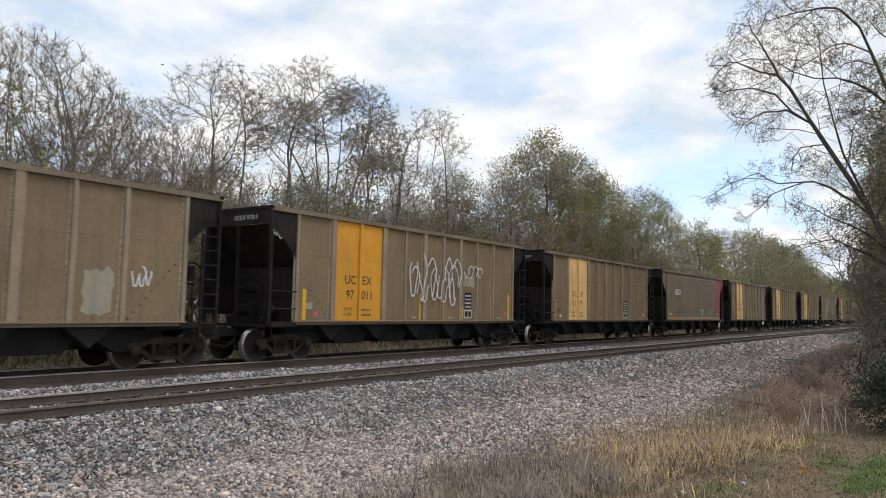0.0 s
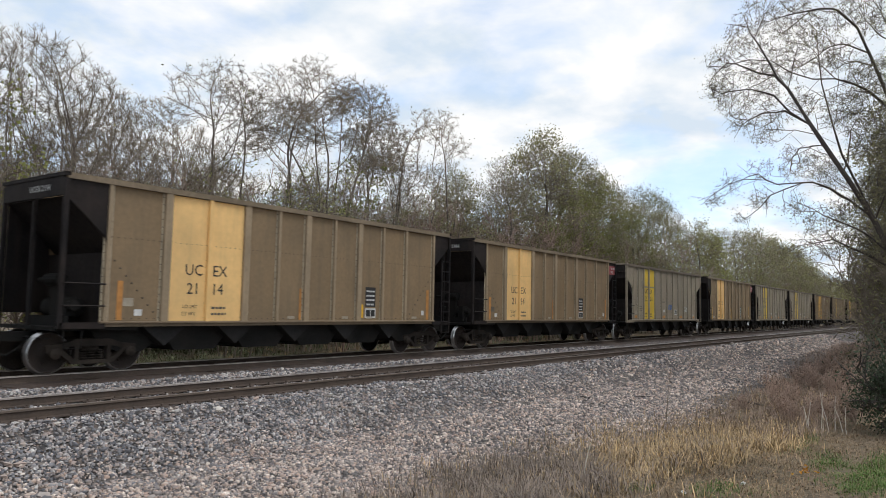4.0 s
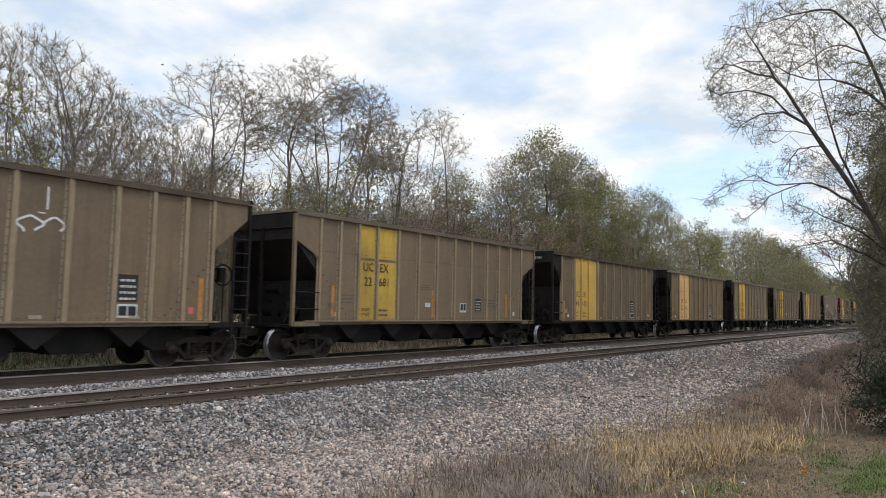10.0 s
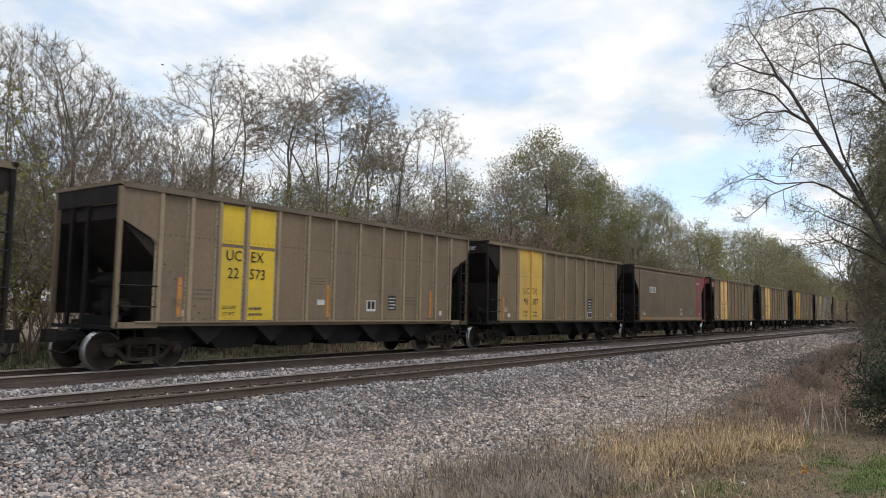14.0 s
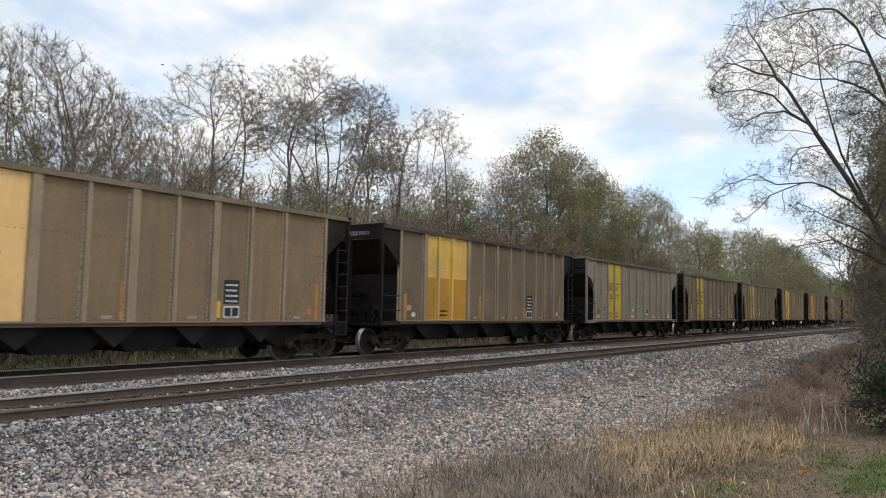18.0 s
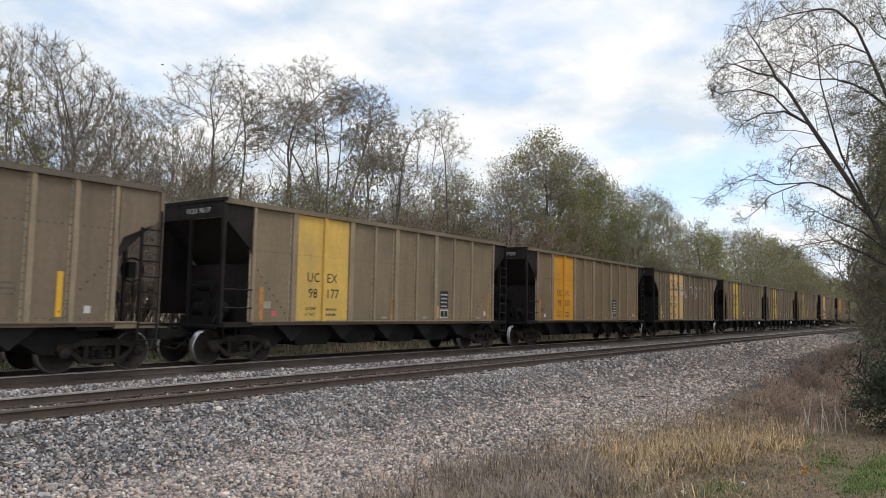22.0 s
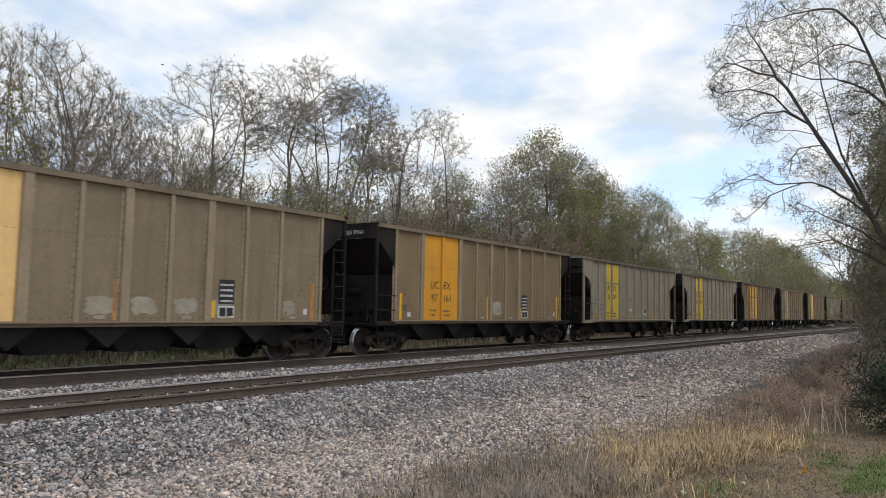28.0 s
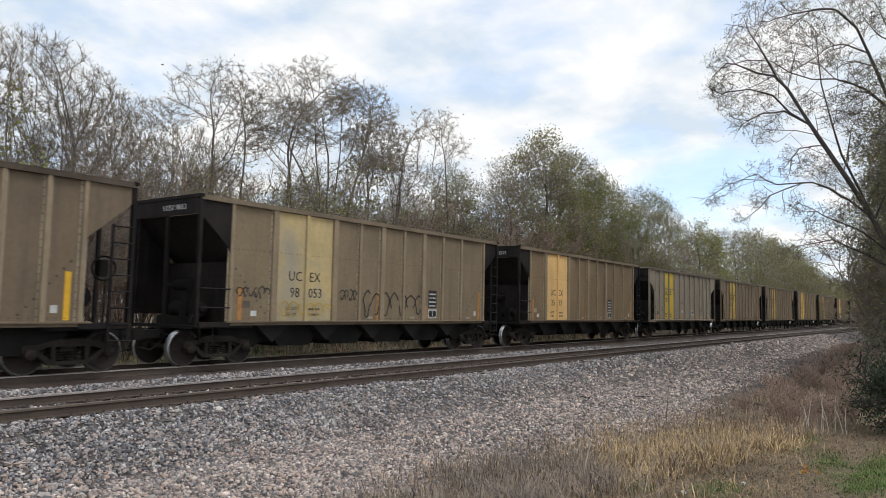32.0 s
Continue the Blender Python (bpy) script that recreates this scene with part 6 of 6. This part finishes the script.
# brush under and behind the leaning tree, on the near side of the line
near_brush = make_brush(31, 2.2, 9, RUSTLEAF, 1, 0.2, VERGETWIG, "tangled brown bare brush beside the ballast")
near_leafy = make_brush(33, 4.0, 10, BUD, 1, 0.5, TWIG, "tall thicket with grey-green buds")
first_b, first_l = True, True
for x, y, h in ((24, 2.4, 1.0), (26, 2.8, 1.2), (28, 2.5, 1.4), (30, 3.1, 1.3), (33, 2.7, 1.6), (36, 3.0, 1.6), (39, 2.5, 1.9), (43, 2.9, 1.9), (48, 3.2, 2.0), (54, 3.6, 2.1), (61, 4.2, 2.3), (70, 4.6, 2.2), (80, 5.2, 2.3), (95, 6.2, 2.4), (31, 1.9, 1.7), (37, 1.7, 2.2), (27.5, 3.6, 0.9), (31, 3.9, 0.9), (35, 4.3, 0.9), (24.4, 4.4, 0.6), (26, 4.6, 0.7), (29, 5.2, 0.6), (22.6, 3.4, 0.7), (33, 5.6, 0.6), (21, 2.9, 0.8), (38, 5.9, 0.7), (36, 5.2, 0.9), (41, 5.6, 0.9), (47, 6.2, 0.9), (54, 6.6, 0.9), (62, 7.0, 0.9), (72, 7.4, 0.9), (84, 8.0, 0.9), (26, 5.3, 1.0), (23, 4.4, 0.9), (29, 4.2, 1.2), (21, 3.9, 0.7), (31.5, 5.0, 1.1), (34, 4.0, 1.5), (22, 5.2, 0.6), (19.8, 3.3, 0.8), (20.5, 2.2, 1.0)):
    m = pose(x, y, profile(y) - 0.05, 0, 0, 37 * x) @ Matrix.Scale(h / 2.2, 4)
    if first_b:
        near_brush.matrix_basis, first_b = m, False
    else:
        copy_thing(near_brush, Matrix()).matrix_basis = m
for x, y, h in ((36, 0.4, 4.4), (41, 0.9, 4.8), (47, 1.4, 5.2), (54, 2.0, 5.4), (62, 2.6, 5.6), (72, 3.3, 6.0), (84, 4.4, 6.0), (98, 5.6, 6.2), (115, 7.0, 6.5), (30, 0.0, 4.0), (140, 8.6, 6.5), (170, 9.6, 6.5), (64, 4.0, 3.6), (78, 5.2, 4.0), (95, 6.8, 4.4), (120, 8.8, 5.0), (38, 0.9, 4.0), (44, 1.4, 5.0), (50, 2.3, 5.6), (58, 2.8, 6.0), (68, 3.5, 6.5), (80, 4.4, 7.0), (35, 0.6, 5.0), (41, 0.9, 6.0), (33.5, 0.9, 5.6), (38.5, 1.4, 5.6), (44.5, 1.8, 6.0), (51, 2.4, 6.4), (58, 3.0, 6.4)):
    m = pose(x, y, profile(y) - 0.05, 0, 0, 53 * x) @ Matrix.Scale(h / 4.0, 4)
    if first_l:
        near_leafy.matrix_basis, first_l = m, False
    else:
        copy_thing(near_leafy, Matrix()).matrix_basis = m

for key, x, y, h in (("full2", 35.5, 1.0, 9.8), ("full2", 40, 1.5, 10.6), ("full2", 46, 2.2, 10.8), ("full2", 53, 2.8, 10.4), ("full2", 61, 3.2, 9.4), ("full3", 36.5, 1.7, 12.4), ("full2", 43.5, 2.4, 12.8), ("full3", 51.5, 3.2, 13.2), ("full3", 72, 3.4, 9.0), ("full2", 86, 4.2, 9.0), ("full2", 38.0, 1.2, 13.6), ("full1", 42.0, 1.6, 9.6)):
    put(trees, key, x, y, h, 40 * x, BASE[key])
# near-side wood beyond the leaning tree: unseen, added to shade the far cars
for i in range(20):
    put(trees, ("far1", "far2", "far1", "far3")[i % 4], 30 + 7.5 * i + r.uniform(-1.5, 1.5), (-2.8, -7.0)[i % 2] + 0.022 * i * 6 + r.uniform(-0.8, 0.8), r.uniform(12.5, 15.5), 71 * i, 14.0)

# dark evergreen bush
w = Wood(71)
for _ in range(46):
    a, tilt = w.r.uniform(0, 6.283), w.r.uniform(0.1, 1.3)
    w.grow((0, 0, 0.05), (math.cos(a) * tilt, math.sin(a) * tilt, 1), w.r.uniform(0.7, 1.25), 0.02, 2, plan_for("full"))
w.leaves("foliage", 8, 0.022, 0.07, 1.0)
bush = plant("evergreen_bush", w, {"crown": DARKBARK, "foliage": EVERGREEN}, "dense dark green evergreen bush at the verge", "bush")
bush.matrix_basis = pose(19.3, 0.85, profile(0.85) - 0.05) @ Matrix.Scale(1.6, 4)


def blades(rng, count, area, height, width, lean, where, clump=0):
    """Grass blades, each three triangles, leaning at random."""
    xs, ys = area(rng, count)
    keep = np.array([where(a, b) for a, b in zip(xs, ys)]) > rng.random(len(xs))
    xs, ys = xs[keep], ys[keep]
    n = len(xs)
    zs = np.array([max(profile(b) + 0.1 * rough(a, b, 0.35, 1) + 0.05 * rough(a, b, 1.3, 2) - (0.14 if 8.3 < b < 20.6 else 0), bed_height(a, b) if b > 4.9 else -9) for a, b in zip(xs, ys)]) - 0.02
    h = height * rng.uniform(0.45, 1.15, n)
    az, fold = rng.uniform(0, 6.283, n), rng.uniform(0.1, lean, n)
    dx, dy = np.cos(az), np.sin(az)
    wx, wy = -dy * width / 2, dx * width / 2
    base = np.stack([xs, ys, zs], -1)
    mid = base + np.stack([dx * h * fold * 0.35, dy * h * fold * 0.35, h * 0.6], -1)
    tip = base + np.stack([dx * h * fold, dy * h * fold, h * (1.05 - 0.35 * fold)], -1)
    wv = np.stack([wx, wy, np.zeros(n)], -1)
    v = np.stack([base - wv, base + wv, mid - wv * 0.7, mid + wv * 0.7, tip], 1).reshape(-1, 3)
    k = (np.arange(n) * 5)[:, None, None]
    f = (np.array([(0, 1, 3), (0, 3, 2), (2, 3, 4)])[None] + k).reshape(-1, 3)
    return v, f


def field(x0, x1, y0, y1):
    return lambda rng, n: (rng.uniform(x0, x1, n), rng.uniform(y0, y1, n))


def tufts(x0, x1, y0, y1, per):
    def area(rng, n):
        cx, cy = rng.uniform(x0, x1, n // per + 1), rng.uniform(y0, y1, n // per + 1)
        i = rng.integers(0, len(cx), n)
        return cx[i] + rng.normal(0, 0.12, n), cy[i] + rng.normal(0, 0.12, n)
    return area


rng = np.random.default_rng(12)
EDGE = lambda x: float(np.interp(x, [9.5, 13.6, 16, 24], [6.3, 5.3, 5.0, 4.9])) + 0.45 * rough(x, 0, 0.3, 5)


def tall(x, y, sharp):
    """How thickly the tall growth stands: a patchy band along the foot of the ballast."""
    low = max(3.0, 4.5 - 0.25 * (x - 11))
    band = np.interp(y - EDGE(x), [-0.4, 0.0, 0.9, 2.2], [1, 0.75, 0.14, 0.03]) * np.interp(y - low, [-0.6, 0.15], [0.03, 1])
    band = band * np.interp(x, [15.5, 19.0], [1, 0.06])
    return float(band * np.clip(0.75 + sharp * rough(x, y, 0.9, 21) + 0.5 * rough(x, y, 2.5, 22), 0.08, 1))


# fresh green patches: middle, reach along and across, thickness
GREENS = ((13.9, 1.0, 1.5, 0.62, 2.0), (12.6, 1.3, 0.5, 0.3, 0.9), (15.1, 2.1, 0.75, 0.3, 1.1), (11.6, 3.2, 0.6, 0.3, 0.8), (11.0, 4.2, 0.5, 0.25, 0.7), (17.3, 2.85, 0.9, 0.3, 0.6))
grass = (
    ("dry_grass", DRY, "tall dry tan grass along the ballast foot", 32000, tufts(10, 30, 2.6, 7.2, 18), 0.38, 0.014, 2.4, lambda x, y: tall(x, y, 1.2) * float(np.interp(x - 0.8 * (y - 4.5), [10.4, 12.2], [0.25, 1]))),
    ("fine_dry_grass", DRY, "bent tangled dry grass", 24000, tufts(6, 30, 2.2, 7.4, 10), 0.3, 0.012, 2.2, lambda x, y: tall(x, y, 0.6)),
    ("grey_weeds", GREYWEED, "grey-brown dead weed stems", 34000, tufts(6, 17, 3.4, 7.4, 22), 0.4, 0.013, 2.0, lambda x, y: tall(x, y, 1.0) * float(np.interp(x - 0.8 * (y - 4.5), [10.6, 12.6], [1, 0.22]))),
    ("dry_turf", TURF, "short matted dry grass", 90000, field(8, 26, -0.5, 6.6), 0.1, 0.011, 2.8, lambda x, y: (0.8 if y > 2.0 else 0.6) * float(np.interp(x, [17, 21], [1, 0.3]))),
    ("dead_weeds", RUSSET, "russet dead weeds on the slope", 30000, tufts(17, 75, 2.5, 9.0, 14), 0.42, 0.012, 2.0, lambda x, y: float(np.interp(y - np.interp(x, [19, 30, 45, 75], [5.6, 6.2, 7.6, 9.2]), [-3, -0.5, 0.6], [1, 0.9, 0.0]))),
    ("green_grass", GREEN, "patches of fresh green grass", 85000, field(9, 20, -0.2, 4.8), 0.11, 0.011, 1.6, lambda x, y: float(np.clip(sum(a * math.exp(-((x - px) / rx) ** 2 - ((y - py) / ry) ** 2) for px, py, rx, ry, a in GREENS) + 0.35 * rough(x, y, 0.9, 11) - 0.12, 0, 1))),
    ("far_weeds", WEED, "green weeds beyond the tracks", 16000, tufts(4, 60, 24.0, 40.0, 20), 0.5, 0.035, 1.9, lambda x, y: 0.85 if x < 24 else 0.35),
    ("far_grass", WEED, "green grass beyond the tracks", 30000, field(4, 27, 24.6, 37), 0.2, 0.03, 1.8, lambda x, y: float(np.clip(0.6 + 0.9 * rough(x, y, 0.25, 31) - 0.03 * max(0, x - 14), 0.05, 1))),
    ("far_dry_grass", DRY, "dry grass beyond the tracks", 1500, tufts(14, 70, 25, 30, 12), 0.35, 0.022, 1.0, lambda x, y: 0.7),
)
n = 9000
lx, ly = rng.uniform(6, 24, n), rng.uniform(-0.5, 6.9, n)
lz = np.array([profile(b) + 0.1 * rough(a, b, 0.35, 1) + 0.05 * rough(a, b, 1.3, 2) for a, b in zip(lx, ly)]) + rng.uniform(0.005, 0.05, n)
az, tip, sz = rng.uniform(0, 6.283, n), rng.normal(0, 0.35, (n, 2)), rng.uniform(0.012, 0.035, n)
corner = []
for c, q in ((-1, 0), (0, 0.6), (1, 0), (0, -0.6)):
    ox, oy = (c * np.cos(az) - q * np.sin(az)) * sz, (c * np.sin(az) + q * np.cos(az)) * sz
    corner.append(np.stack([lx + ox, ly + oy, lz + ox * tip[:, 0] + oy * tip[:, 1]], -1))
tagged(new("leaf_litter", fast_mesh("leaf_litter", np.stack(corner, 1).reshape(-1, 3), np.arange(4 * n).reshape(-1, 4), leaf_material("brown_leaf_litter", (0.2, 0.13, 0.08), 0.1))), "brown dead leaf litter on the verge", "litter", kind="stuff")
for name, mat, label, count, area, height, width, lean, where in grass:
    v, f = blades(rng, count, area, height, width, lean, where)
    tagged(new(name, fast_mesh(name, v, f, mat)), label, "grass", kind="stuff")

# pale stalks, sticks and small finds on the verge
r = random.Random(8)
for i in range(9):
    x, y = 18.9 + r.uniform(-0.6, 0.7), 2.6 + r.uniform(-0.4, 0.4)
    h, tilt = r.uniform(0.5, 0.95), r.uniform(-0.12, 0.2)
    b = Build().bar([(0, 0, -0.05), (0.02, tilt * 0.5 + r.uniform(-0.02, 0.02), h * 0.5), (0.05, tilt, h)], 0.009, 5, 0.5)
    ob = tagged(new("dead_stalk", b.mesh("dead_stalk", PALESTALK)), "bleached upright dead weed stalk", "stalk", "bleached stalks on the verge")
    ob.location = (x, y, profile(y))
for x, y, h, tw in ((17.9, 6.05, 1.5, TWIG), (10.6, 4.9, 0.85, PALESTALK)):
    w = Wood(int(x * 10))
    w.tube("framework", w.course((0, 0, -0.05), (0, 0, 1), h, 5, 0.06, 0.05), [0.014, 0.012, 0.01, 0.008, 0.006, 0.004], 5)
    if tw is TWIG:
        for k in range(9):
            p = Vector((0, 0, h * (0.35 + 0.07 * k)))
            w.tube("crown", w.course(p, (r.uniform(-1, 1), r.uniform(-1, 1), 1), 0.35, 3, 0.2, 0.1), [0.005, 0.004, 0.003, 0.002], 3)
    ob = plant("dead_sapling", w, {"framework": tw, "crown": tw}, "thin dead sapling at the ballast edge", "sapling")
    ob.location = (x, y, profile(y))
for x, y, turn, length in ((21.9, 7.9, 160, 0.85), (26, 8.6, 20, 0.7), (19.5, 8.8, 100, 0.4), (30, 7.2, 70, 1.6), (33, 8.7, 15, 0.9), (23.5, 4.9, 55, 2.4)):
    b = Build().bar([(0, 0, 0.03), (length * 0.4, 0.05, 0.06), (length * 0.75, -0.03, 0.05), (length, 0.06, 0.02)], 0.03, 6, 0.4)
    ob = tagged(new("fallen_branch", b.mesh("fallen_branch", DARKBARK)), "short dark fallen branch on the stones", "branch")
    ob.matrix_basis = pose(x, y, max(profile(y), bed_height(x, y) if y > 4.9 else -9), 0, 0, turn)
for i in range(14):
    x, y = 13.42 + r.gauss(0, 0.1), 2.2 + r.gauss(0, 0.09)
    m = Build().add([(-0.034, 0, 0), (0, 0.024, 0.012), (0.034, 0, 0.0), (0, -0.024, 0.01), (0, 0, -0.01)], [(0, 3, 2, 1), (0, 1, 4), (1, 2, 4), (2, 3, 4), (3, 0, 4)]).mesh("fallen_leaf", leaf_material("orange_fallen_leaf", (0.62, 0.34, 0.06)) if i == 0 else bpy.data.materials["orange_fallen_leaf"])
    ob = tagged(new("fallen_leaf", m), "orange leaf lying in the short grass", "leaf", "orange leaves in the grass")
    ob.matrix_basis = pose(x, y, profile(y) + r.uniform(0.04, 0.16), r.uniform(-50, 50), r.uniform(-50, 50), r.uniform(0, 360))
for x, y in ((11.1, 3.5), (12.6, 4.4), (12.2, 2.9)):
    v, f = rocks(np.random.default_rng(int(x * 10)), [(0, 0, 0)], [0.055])
    ob = tagged(new("white_stone", mesh_from("white_stone", v.tolist(), f.tolist(), WHITE)), "small whitish stone in the grass", "stone")
    ob.location = (x, y, profile(y) + 0.03)


# ---- what moves: the train rolls away from right to left, its wheels turning ----
def way(t):
    return SPEED * t + GAIN * t * t


def motions():
    # the leaning tree sways a little in the wind
    sway = ((0, -3), (1.5, 1), (3.5, 0), (5.5, 1), (7.5, 0), (8.3, -2), (9.0, -4), (10.0, 4), (11.0, 3), (12.0, -1), (13.0, 4), (14.0, -1), (16.5, -1), (18.0, 1), (21.0, 0), (23.0, 3), (24.5, 1), (25.5, 4), (27.5, 2), (29.5, -1), (31.0, -1), (31.6, 3), (32.0, 1))
    walk(near_tree, [(t, pose(32.0, 1.15, -0.9, -0.1 * a)) for t, a in sway])
    for car, start, axles in CARS:
        walk(car, [(t, pose(start - way(t), FAR_TRACK, 0)) for t in (0.0, 4.0, 8.0, 12.0, 16.0, 20.0, 24.0, 28.0, 32.0)])
        near = [i for i in range(0, 961) if -16 < start - way(i / 30) < 30]
        for axle in axles:
            at = axle.matrix_basis.translation.copy()

            def turned(i):
                return Matrix.Translation(at) @ pose(0, 0, 0, 0, -math.degrees(way(i / 30) / WHEEL_R) % 360)

            if near:
                rows = [(i / 30, turned(i)) for i in near]
                if near[0] > 0:
                    rows = [(0.0, rows[0][1])] + rows
                if near[-1] < 960:
                    rows.append((32.0, rows[-1][1]))
            else:
                rows = [(0.0, turned(0)), (32.0, turned(0))]
            walk(axle, rows)


motions()
